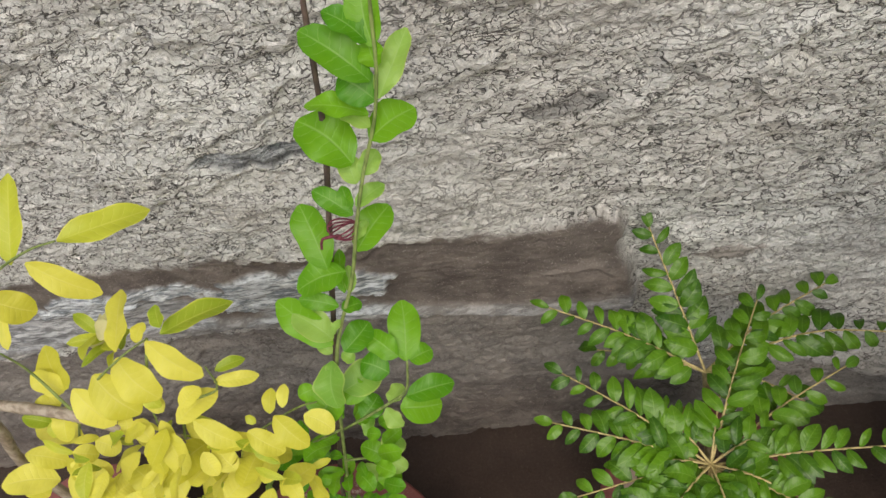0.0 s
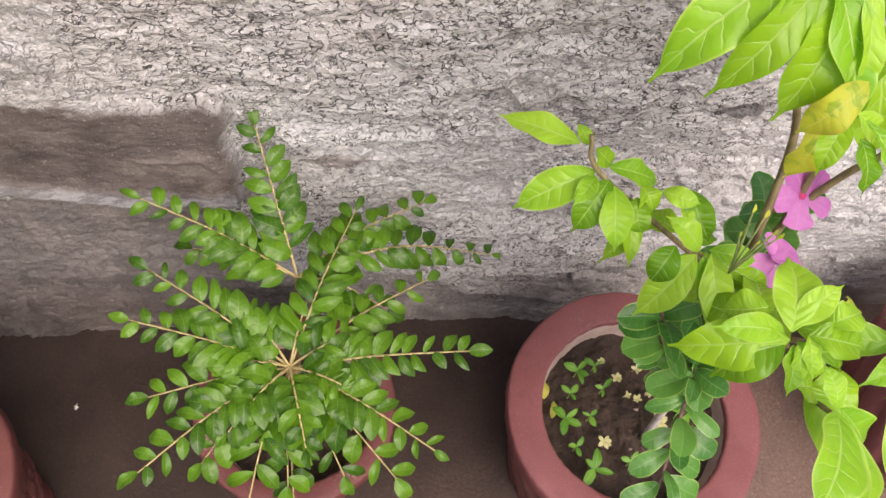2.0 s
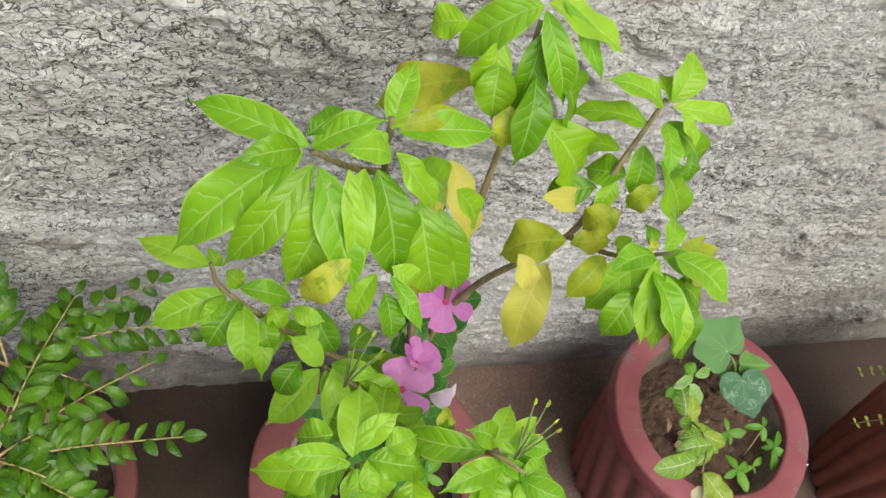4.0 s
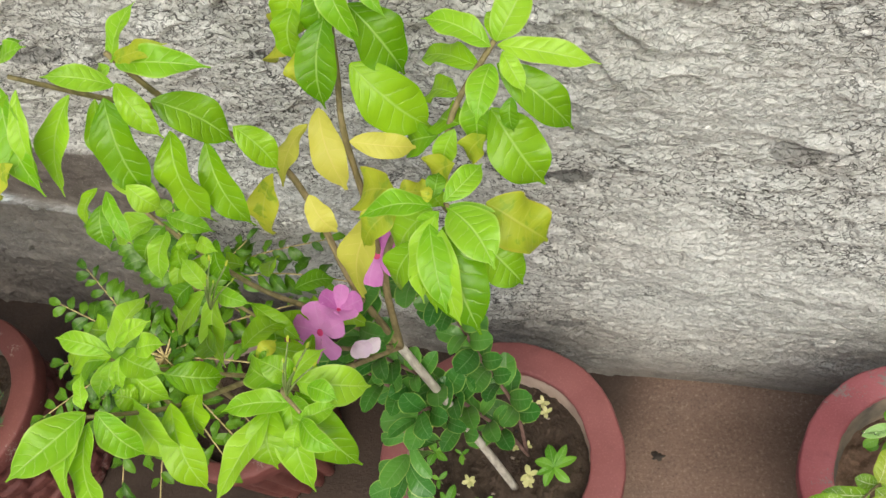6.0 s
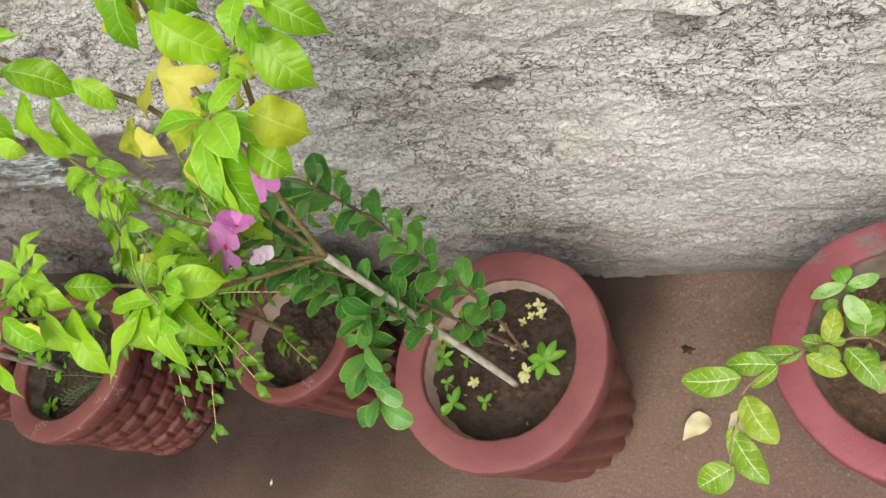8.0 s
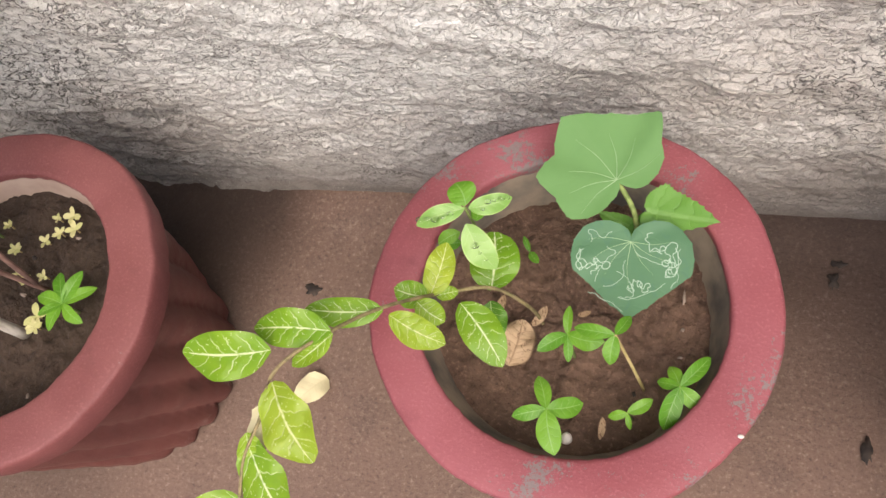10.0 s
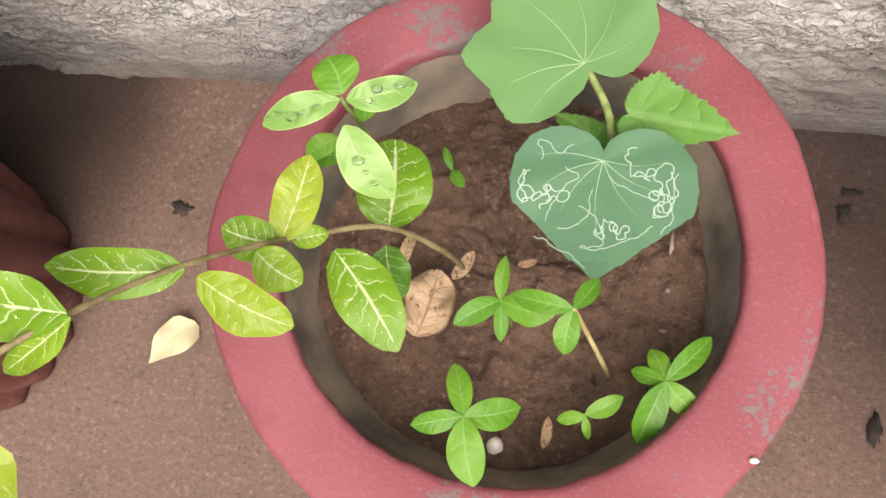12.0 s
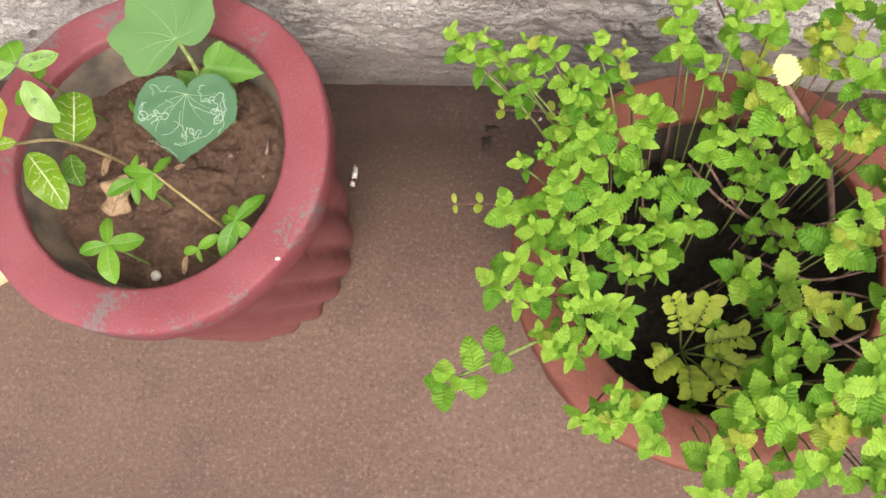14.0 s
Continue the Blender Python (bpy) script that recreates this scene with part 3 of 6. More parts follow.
    warm = np.clip(step(0.25, 0.8, x) * (0.45 + 0.8 * step(0.35, 0.65, fbm(x * 3, z * 5, 3, 82))) + 0.35 * step(0.52, 0.7, fbm(x * 2.2, z * 3, 3, 81)) + rust, 0, 1)
    # browner along the foot of the wall, reaching higher behind the small pots
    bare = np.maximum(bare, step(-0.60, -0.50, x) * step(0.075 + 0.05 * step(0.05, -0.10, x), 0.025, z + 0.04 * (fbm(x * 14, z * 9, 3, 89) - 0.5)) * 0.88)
    brown_band = step(-0.62, -0.40, x) * step(0.22, 0.02, x) * step(0.06, -0.10, z - 0.22 - 0.16 * (fbm(x * 7, z * 4, 4, 88) - 0.5))
    bare = np.maximum(np.maximum(bare, rust * 0.5), 0.55 * brown_band)
    cracked = np.clip(np.interp(x, [-0.35, 0.05, 0.9], [1.0, 0.75, 0.50]) * (0.55 + 0.9 * step(0.36, 0.64, fbm(x * 5, z * 7, 3, 85))), 0, 1)
    # turn the rim of the sheet back into the wall behind
    rim = np.minimum.reduce([step(0, 0.04, x + 1.75), step(0, 0.04, 1.40 - x), step(0, 0.04, 1.10 - z)])
    y = 0.002 - out * rim + 0.050 * (1 - rim)
    me = grid_mesh("wall_face", np.stack([x, y, z], -1), PLASTER)
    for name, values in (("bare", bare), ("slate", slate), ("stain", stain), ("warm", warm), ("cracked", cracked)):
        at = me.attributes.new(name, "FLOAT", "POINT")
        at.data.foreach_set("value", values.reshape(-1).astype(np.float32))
    return me


wall = new("wall_north", box_mesh("wall_north", (-7, 0.045, -0.02), (7, 0.26, 2.3), PLASTER))
tagged(wall, "rough grey plastered wall, flaking, with a bare stone ledge", "wall", kind="structure")
child("wall_face", wall_sheet(), wall, "flaking grey plaster over brown stone")


# ---- pots ----
def lathe(profile, segments, shape=None):
    """Points round the axis for a list of (radius, height); shape(a, r, z) may change the radius."""
    verts, faces = [], []
    n = segments
    for r, z in profile:
        for k in range(n):
            a = 2 * math.pi * k / n
            q = shape(a, r, z) if shape else r
            verts.append((q * math.cos(a), q * math.sin(a), z))
    for i in range(len(profile) - 1):
        for k in range(n):
            a, b = i * n + k, i * n + (k + 1) % n
            faces.append((a, b, b + n, a + n))
    return verts, faces


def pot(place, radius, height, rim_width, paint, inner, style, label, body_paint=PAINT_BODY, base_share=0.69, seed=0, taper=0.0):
    """A cast cement pot: a broad flat rim over a fluted body."""
    top = thing("plant_pot", place, label, "plant pot", "row of cement plant pots")
    band = 0.034
    rin = radius - rim_width
    wob = lambda a, r: 1 + 0.006 * math.sin(3 * a + seed) + 0.004 * math.sin(7 * a + 2 * seed)  # noqa: E731

    def rough(a, r, z):
        return r * wob(a, r) + 0.0012 * noise.noise(Vector((math.cos(a) * 9, math.sin(a) * 9, z * 60 + seed))) + 0.0007 * noise.noise(Vector((math.cos(a) * 40, math.sin(a) * 40, z * 90 + seed)))

    prof = [(radius - 0.020, height - band - 0.004), (radius - 0.004, height - band), (radius - 0.001, height - band + 0.004), (radius, height - 0.006),
            (radius - 0.0004, height - 0.0026), (radius - 0.0014, height - 0.0009), (radius - 0.0034, height), (radius - rim_width * 0.35, height + 0.0012), (radius - rim_width * 0.65, height + 0.0008),
            (rin + 0.0042, height), (rin + 0.0016, height - 0.0008), (rin + 0.0004, height - 0.003), (rin + 0.001, height - 0.012)]
    v, f = lathe(prof, 180, rough)
    child("rim", mesh_from("rim", v, f, paint), top)
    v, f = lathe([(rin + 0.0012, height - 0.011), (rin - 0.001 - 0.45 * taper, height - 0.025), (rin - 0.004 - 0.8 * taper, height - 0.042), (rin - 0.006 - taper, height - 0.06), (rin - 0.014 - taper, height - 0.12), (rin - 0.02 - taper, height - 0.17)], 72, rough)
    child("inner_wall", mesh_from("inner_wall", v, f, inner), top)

    def flute(a, r, z):
        h = z / height
        if style == "scales":
            row = math.floor(z / 0.034)
            w = min(1.0, 2.6 * abs(math.sin(9 * a + (row % 2) * math.pi / 2)))
            bulge = w * min(1.0, 2.6 * (1 - abs((z / 0.034 - row) * 2 - 1)))
            r = r + (0.0062 + 0.002 * math.sin(row * 2.1 + a * 3)) * bulge - 0.004
        elif style == "twist":
            r = r + 0.011 * abs(math.sin(10 * a + 6.0 * h)) ** 0.7 - 0.006
        else:
            r = r + 0.011 * abs(math.sin(11 * a)) ** 0.7 - 0.007
        return r + 0.002 * noise.noise(Vector((math.cos(a) * 14, math.sin(a) * 14, z * 40)))

    steps = 62 if style == "scales" else 34
    r0, r1 = radius * base_share, radius - 0.012
    prof = [(0.0, 0.0), (r0 - 0.012, 0.0)] + [(r0 + (r1 - r0) * (k / steps) ** 0.9, 0.002 + (height - band - 0.002) * k / steps) for k in range(steps + 1)]
    v, f = lathe(prof, 216 if style == "scales" else 132, lambda a, r, z: flute(a, r, z) if r > 0.02 and z > 0.001 else r)
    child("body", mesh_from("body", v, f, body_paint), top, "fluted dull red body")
    return top


def soil(place, radius, label, seed, material=None, bank=0.006):
    """Crumbly soil filling a pot up to a little below its rim."""
    r, a = np.meshgrid(np.linspace(0.002, 1, 64), np.linspace(0, 2 * np.pi, 181))
    x, y = r * radius * np.cos(a), r * radius * np.sin(a)
    z = 0.013 * (fbm((x + 3) * 22, (y + 3) * 22, 4, seed) - 0.5) + 0.009 * (fbm((x + 3) * 90, (y + 3) * 90, 3, seed + 4, 0.6) - 0.5)
    z = z + 0.0035 * step(0.52, 0.66, fbm((x + 3) * 110, (y + 3) * 110, 2, seed + 8)) - 0.003 * step(0.03, 0.0, np.abs(fbm((x + 5) * 34, (y + 5) * 34, 4, seed + 9) - 0.5))
    z = z + bank * step(0.72, 1.0, r)
    ob = new("soil", grid_mesh("soil", np.stack([x, y, z], -1), material or SOIL))
    ob.location = place
    return tagged(ob, label, "soil", kind="stuff")


POT_A, POT_B, POT_C, POT_D, POT_E, POT_F = (-1.22, -0.26), (-0.854, -0.285), (-0.410, -0.189), (0.0, -0.231), (0.4985, -0.198), (0.948, -0.270)
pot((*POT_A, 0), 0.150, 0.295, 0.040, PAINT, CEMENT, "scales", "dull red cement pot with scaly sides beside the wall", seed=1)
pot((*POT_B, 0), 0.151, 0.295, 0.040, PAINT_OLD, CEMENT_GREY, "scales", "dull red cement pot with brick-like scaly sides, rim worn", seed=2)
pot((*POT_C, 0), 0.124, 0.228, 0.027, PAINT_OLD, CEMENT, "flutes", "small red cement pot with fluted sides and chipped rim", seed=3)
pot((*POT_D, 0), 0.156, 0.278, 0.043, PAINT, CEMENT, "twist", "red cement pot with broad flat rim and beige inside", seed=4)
pot((*POT_E, 0), 0.1515, 0.290, 0.0375, PAINT_WORN, CEMENT_GREY, "twist", "bright red cement pot, its broad rim chipped to grey", PAINT, seed=5, taper=0.004)
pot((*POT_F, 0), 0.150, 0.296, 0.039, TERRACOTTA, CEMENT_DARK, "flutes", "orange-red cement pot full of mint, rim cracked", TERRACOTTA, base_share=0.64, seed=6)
soil((*POT_A, 0.245), 0.112, "dark damp soil in a plant pot", 11)
soil((*POT_B, 0.245), 0.112, "dark damp soil with fallen bits", 12)
soil((*POT_C, 0.180), 0.098, "dark damp soil under a curry plant", 13)
soil((*POT_D, 0.237), 0.113, "dark brown crumbly soil with pale seedlings", 14)
soil((*POT_E, 0.240), 0.109, "reddish brown damp soil, cracked and crumbly", 15, SOIL_RED, 0.002)
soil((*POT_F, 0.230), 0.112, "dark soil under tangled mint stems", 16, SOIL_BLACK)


# ---- leaves, one mesh for each shape ----
def shapes(name, material, count, **k):
    return [blade(name, material, seed=i + 1, **{key: (v * (1 + 0.25 * math.sin(i * 2.3 + n)) if key in ("fold", "arch", "wave", "ratio") and i else v) for n, (key, v) in enumerate(k.items())}) for i in range(count)]


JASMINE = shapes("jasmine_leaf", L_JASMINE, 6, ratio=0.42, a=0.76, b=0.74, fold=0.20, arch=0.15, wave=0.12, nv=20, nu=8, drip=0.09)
JASMINE_YOUNG_LIT = shapes("young_lit_jasmine_leaf", L_JASMINE_YOUNG_LIT, 5, ratio=0.40, a=0.76, b=0.76, fold=0.22, arch=0.14, wave=0.10, nv=20, nu=8, drip=0.08)
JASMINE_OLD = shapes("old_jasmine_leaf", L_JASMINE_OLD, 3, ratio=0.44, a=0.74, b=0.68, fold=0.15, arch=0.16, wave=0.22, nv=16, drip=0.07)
GOLD = shapes("golden_leaf", L_GOLD, 2, ratio=0.44, a=0.62, b=0.56, fold=0.16, arch=0.16, wave=0.12, nv=14, drip=0.06)
YELLOW = shapes("yellow_leaf", L_YELLOW, 4, ratio=0.47, a=0.55, b=0.52, fold=0.18, arch=0.07, wave=0.08)
LIME = shapes("lime_leaf", L_LIME, 3, ratio=0.36, a=0.6, b=0.65, fold=0.35, arch=0.10, wave=0.08)
CLIMB = shapes("climber_leaf", L_CLIMB, 5, ratio=0.59, a=0.55, b=0.48, fold=0.20, arch=0.10, wave=0.10)
CLIMB_YOUNG = shapes("young_climber_leaf", L_CLIMB_YOUNG, 3, ratio=0.56, a=0.55, b=0.50, fold=0.24, arch=0.10, wave=0.12)
CURRY = shapes("curry_leaflet", L_CURRY, 4, ratio=0.47, a=0.72, b=0.80, fold=0.30, arch=0.16, wave=0.10, nu=4, nv=9)
VINCA = shapes("periwinkle_leaf", L_VINCA, 4, ratio=0.50, a=0.75, b=0.42, fold=0.22, arch=0.12, wave=0.05, nv=9)
VARIEG = shapes("pale_veined_leaf", L_VARIEGATED, 4, ratio=0.54, a=0.58, b=0.66, fold=0.16, arch=0.08, wave=0.10, nv=12, nu=8, pucker=0.03)
VARIEG_GOLD = shapes("yellow_veined_leaf", L_VARIEG_GOLD, 3, ratio=0.56, a=0.58, b=0.62, fold=0.14, arch=0.08, wave=0.10, nv=14, nu=8, pucker=0.05)
VARIEG_GREEN = shapes("green_veined_leaf", L_VARIEG_GREEN, 2, ratio=0.56, a=0.58, b=0.66, fold=0.14, arch=0.08, wave=0.10, nv=12, nu=8, pucker=0.03)
SEEDLING = shapes("seedling_leaf", L_SEEDLING, 3, ratio=0.46, a=0.70, b=0.70, fold=0.2, arch=0.08, wave=0.05)
MINT = shapes("mint_leaf", L_MINT, 5, ratio=0.64, a=0.50, b=0.80, fold=0.16, arch=0.10, wave=0.10, nv=19, nu=8, teeth=1, pucker=0.06)
MINT_YOUNG = shapes("young_mint_leaf", L_MINT_YOUNG, 4, ratio=0.62, a=0.50, b=0.80, fold=0.20, arch=0.12, wave=0.12, nv=15, nu=6, teeth=1, pucker=0.07)
WEED = shapes("weed_leaflet", L_WEED, 3, ratio=0.62, a=0.6, b=0.45, fold=0.2, arch=0.10, wave=0.08, nu=4, nv=7)
ROUND = shapes("round_leaf", L_SEEDLING, 3, ratio=0.52, a=0.55, b=0.52, fold=0.10, arch=0.08, wave=0.05)
ROUND_WET = shapes("wet_leaf", L_WET, 3, ratio=0.46, a=0.62, b=0.66, fold=0.10, arch=0.08, wave=0.05, nv=12)
ROUND_PALE = shapes("round_pale_leaf", L_VARIEGATED, 2, ratio=0.82, a=0.5, b=0.45, fold=0.10, arch=0.06, wave=0.06, nv=12, nu=8)
MINT_PALE = shapes("yellowing_mint_leaf", L_MINT_PALE, 2, ratio=0.66, a=0.50, b=0.68, fold=0.18, arch=0.10, wave=0.14, nv=17, teeth=1, pucker=0.10)
COTYL = shapes("seed_leaf", L_COTYL, 2, ratio=0.5, a=0.6, b=0.5, fold=0.15, arch=0.1, nu=4, nv=6)
DRY = shapes("dry_leaf", L_DRY, 2, ratio=0.75, a=0.5, b=0.5, fold=0.10, arch=0.06, wave=0.35, nv=16, nu=8, pucker=0.12)
DRY_THIN = shapes("dry_sliver", L_DRY, 2, ratio=0.34, a=0.6, b=0.6, fold=0.35, arch=0.12, wave=0.15)
PALE = shapes("cream_leaf", L_PALE, 2, ratio=0.5, a=0.45, b=1.1, fold=0.25, arch=0.1, wave=0.15)
NEEDLE = shapes("needle", L_FERN, 2, ratio=0.10, a=0.5, b=0.7, fold=0.2, arch=0.05, nu=2, nv=4)
PETALS = shapes("petal", PETAL, 3, ratio=0.80, a=0.95, b=0.30, fold=0.10, arch=0.08, wave=0.08, nv=9)
PETALS_PALE = shapes("pale_petal", PETAL_PALE, 2, ratio=0.7, a=0.9, b=0.35, fold=0.4, arch=0.2, nv=8)
pick = random.Random(7)


def mm(*v):
    return Vector(v) / 1000


# ---- yellow shrub in the first pot ----
shrub = thing("yellow_shrub", (-0.93, -0.29, 0.245), "yellow-leaved shrub with woody branches, rooted in a red pot", "shrub")
tube("branch", [(-0.93, -0.29, 0.24), (-0.955, -0.30, 0.36), (-0.965, -0.295, 0.50), (-0.955, -0.285, 0.64)], 0.0065, 0.0050, WOOD, shrub, knots=0.15)
tube("branch", [(-0.935, -0.264, 0.83), (-0.908, -0.262, 0.809), (-0.862, -0.262, 0.778), (-0.837, -0.262, 0.734), (-0.811, -0.262, 0.709), (-0.800, -0.27, 0.66), (-0.86, -0.29, 0.50), (-0.93, -0.29, 0.245)], 0.0042, 0.0060, WOOD, shrub, knots=0.15)
tube("branch", [(-0.910, -0.270, 0.827), (-0.926, -0.270, 0.785), (-0.964, -0.272, 0.700), (-0.965, -0.285, 0.55)], 0.0040, 0.0050, WOOD, shrub, knots=0.15)
for path in ([(-0.862, -0.262, 0.778), (-0.851, -0.245, 0.787), (-0.803, -0.240, 0.820), (-0.790, -0.222, 0.813)],
             [(-0.851, -0.245, 0.787), (-0.905, -0.250, 0.725), (-0.94, -0.27, 0.66)],
             [(-0.80, -0.262, 0.690), (-0.775, -0.25, 0.680), (-0.713, -0.245, 0.718), (-0.689, -0.245, 0.728)],
             [(-0.790, -0.222, 0.813), (-0.812, -0.245, 0.767), (-0.825, -0.26, 0.72)],
             [(-0.811, -0.262, 0.709), (-0.795, -0.245, 0.742), (-0.754, -0.245, 0.766), (-0.742, -0.245, 0.803)],
             [(-0.935, -0.264, 0.83), (-0.86, -0.235, 0.905), (-0.830, -0.222, 0.919), (-0.795, -0.222, 0.934), (-0.771, -0.222, 0.939)],
             [(-0.862, -0.262, 0.778), (-0.875, -0.245, 0.823), (-0.875, -0.245, 0.856)]):
    tube("twig", path, 0.0014, 0.0007, STEM_GREEN, shrub, sides=5)


YELLOWS = (YELLOW, LIME)
foliage([
    (-819, -221, 921, 3, 51, 30, 19, 1), (-774, -219, 935, 42, 33, -23, 21, 1), (-808, -221, 921, 29, -3, -41, 18, 0), (-863, -223, 891, 19, 2, -26, 23, 0),
    (-892, -230, 834, -4, 22, 14, 10, 0), (-813, -231, 814, 4, 43, 17, 24, 0), (-795, -227, 817, 4, 15, 3, 13, 0), (-772, -225, 822, 42, 32, -19, 21, 1),
    (-768, -224, 829, -2, 14, 9, 15, 1), (-788, -226, 816, 29, -14, -37, 23, 0), (-746, -239, 785, 18, 12, -9, 10, 1), (-750, -244, 777, 27, 10, -16, 12, 0),
], YELLOWS, shrub)
foliage([
    (-864, -247, 795, -13, 27, 22, 28, 0), (-868, -248, 793, -19, 8, 18, 20, 0), (-839, -241, 801, 23, -18, -35, 30, 0), (-815, -234, 810, 21, -19, -34, 29, 0),
    (-860, -247, 794, 20, -17, -33, 24, 0), (-875, -253, 785, -16, -7, 9, 15, 0), (-892, -262, 770, -18, 1, 13, 13, 1), (-873, -255, 782, -1, -23, -14, 18, 0),
    (-890, -261, 772, 0, -11, -8, 11, 1), (-780, -261, 749, 29, -10, -29, 19, 0), (-794, -262, 749, 24, 29, -8, 21, 0), (-785, -255, 762, 11, 17, -3, 15, 0),
], YELLOWS, shrub)
foliage([
    (-804, -265, 747, -11, -26, -7, 18, 0), (-807, -266, 745, 11, -27, -24, 21, 0), (-836, -268, 748, -4, 14, 7, 13, 0), (-742, -266, 732, 23, -10, -22, 18, 0),
    (-719, -258, 743, 1, 18, 6, 12, 0), (-708, -255, 745, 1, 17, 5, 10, 0), (-717, -259, 740, 21, -17, -23, 20, 0), (-733, -262, 737, -7, 4, 5, 11, 1),
    (-694, -258, 736, 19, -8, -16, 18, 0), (-734, -299, 678, 22, 25, -7, 23, 0), (-927, -278, 751, 22, 1, -26, 18, 0), (-909, -291, 725, -35, -10, 22, 25, 0),
], YELLOWS, shrub)
foliage([
    (-887, -277, 745, 14, 2, -14, 16, 0), (-894, -283, 736, 23, -1, -25, 21, 0), (-894, -286, 731, 17, -19, -27, 32, 0), (-832, -277, 735, -10, -21, -4, 18, 0),
    (-876, -300, 699, 14, 17, -9, 22, 0), (-763, -295, 691, 9, 26, 1, 27, 0), (-783, -300, 679, 21, 26, -8, 31, 0), (-744, -293, 690, 7, 21, 1, 20, 0),
    (-762, -286, 705, -15, 17, 13, 20, 0), (-783, -277, 724, 9, -14, -14, 14, 0), (-804, -247, 782, 7, -10, -13, 13, 1), (-800, -257, 761, -10, 10, 10, 14, 0),
], YELLOWS, shrub)
foliage([
    (-813, -300, 691, -12, 13, 10, 25, 0), (-832, -300, 694, -20, 19, 17, 25, 0), (-804, -294, 700, 10, 14, -4, 20, 0), (-927, -300, 712, -11, 15, 13, 32, 0),
    (-864, -271, 750, 13, -4, -16, 17, 0), (-819, -271, 741, -11, 13, 12, 16, 0),
], YELLOWS, shrub)

for k in range(12):
    # pale young leaves at a shoot's end
    a = 2.4 * k
    set_leaf("young_leaf", pick.choice(LIME if k % 3 else COTYL), (-0.845, -0.205, 0.805 - 0.003 * k), (0.024 * math.cos(a), 0.024 * math.sin(a) - 0.004, 0.012), shrub, pick.uniform(-0.4, 0.4))
for k in range(54):
    # small leaves close to the twigs
    p = Vector((pick.uniform(-0.90, -0.72), pick.uniform(-0.30, -0.255), 0))
    p.z = 0.735 - 0.35 * (p.x + 0.81) + pick.uniform(-0.075, 0.02)
    set_leaf("leaf", pick.choice(YELLOW + YELLOW + LIME), p, Vector((pick.uniform(-1, 1), pick.uniform(-1, 0.5), pick.uniform(-0.4, 0.5))).normalized() * pick.uniform(0.018, 0.032), shrub, pick.uniform(-0.5, 0.5))
for k in range(64):
    # the shaded inside of the bush
    p = Vector((pick.uniform(-1.00, -0.77), pick.uniform(-0.42, -0.20), pick.uniform(0.44, 0.70)))
    set_leaf("leaf", pick.choice(YELLOW + LIME if p.z > 0.58 else LIME + CLIMB_YOUNG), p, Vector((pick.uniform(-1, 1), pick.uniform(-1, 0.6), pick.uniform(-0.5, 0.4))).normalized() * pick.uniform(0.035, 0.055), shrub, pick.uniform(-0.5, 0.5))
tube("twig", [(-0.955, -0.285, 0.50), (-0.93, -0.40, 0.52), (-0.904, -0.445, 0.463), (-0.883, -0.487, 0.423), (-0.866, -0.554, 0.395)], 0.0022, 0.0010, STEM_BROWN, shrub, sides=5)
for k in range(12):
    p = Vector((-0.912 + 0.004 * k, -0.425 - 0.0115 * k, 0.485 - 0.008 * k))
    s = 1 if k % 2 else -1
    set_leaf("leaf", pick.choice(CLIMB_YOUNG), p, (s * 0.030, 0.012 * s - 0.02, -0.022), shrub, 0.4 * s)

# ---- climber on its stick ----
climber = thing("climbing_plant", (-0.835, -0.28, 0.245), "leafy green climber tied to a thin dark stick", "climbing plant")
tube("stem", [(-0.835, -0.28, 0.24), (-0.79, -0.268, 0.40), (-0.748, -0.250, 0.512), (-0.690, -0.238, 0.679), (-0.659, -0.222, 0.765), (-0.626, -0.203, 0.824), (-0.605, -0.192, 0.871), (-0.587, -0.182, 0.908), (-0.569, -0.173, 0.940), (-0.557, -0.166, 0.970), (-0.550, -0.158, 0.998), (-0.543, -0.155, 1.023)], 0.0016, 0.0010, STEM_GREEN, climber, knots=0.1)
tube("side_stem", [(-0.694, -0.240, 0.659), (-0.642, -0.236, 0.694), (-0.623, -0.233, 0.710), (-0.612, -0.225, 0.742)], 0.0014, 0.0010, STEM_GREEN, climber, sides=5)
tube("side_stem", [(-0.718, -0.245, 0.599), (-0.697, -0.244, 0.599), (-0.675, -0.244, 0.599)], 0.0013, 0.0009, STEM_GREEN, climber, sides=5)
tube("side_stem", [(-0.697, -0.240, 0.659), (-0.718, -0.241, 0.647), (-0.739, -0.242, 0.634)], 0.0013, 0.0009, STEM_GREEN, climber, sides=5)


CLIMBS = (CLIMB, CLIMB_YOUNG)
foliage([
    (-554, -162, 985, 0, 25, 26, 19, 0), (-556, -161, 988, -20, 10, 18, 16, 0), (-562, -167, 966, -32, 17, 30, 23, 0), (-563, -170, 954, -18, 9, 14, 23, 0),
    (-556, -165, 973, -2, 11, 11, 16, 0), (-561, -170, 955, 21, 31, 19, 14, 1), (-570, -172, 946, -34, 2, 14, 16, 0), (-572, -174, 938, -16, 6, 11, 13, 1),
    (-591, -180, 916, -27, 18, 26, 33, 0), (-575, -176, 930, 27, 18, 1, 25, 0), (-589, -182, 907, 11, 14, 5, 14, 1), (-594, -184, 902, -4, 14, 12, 15, 1),
], CLIMBS, climber)
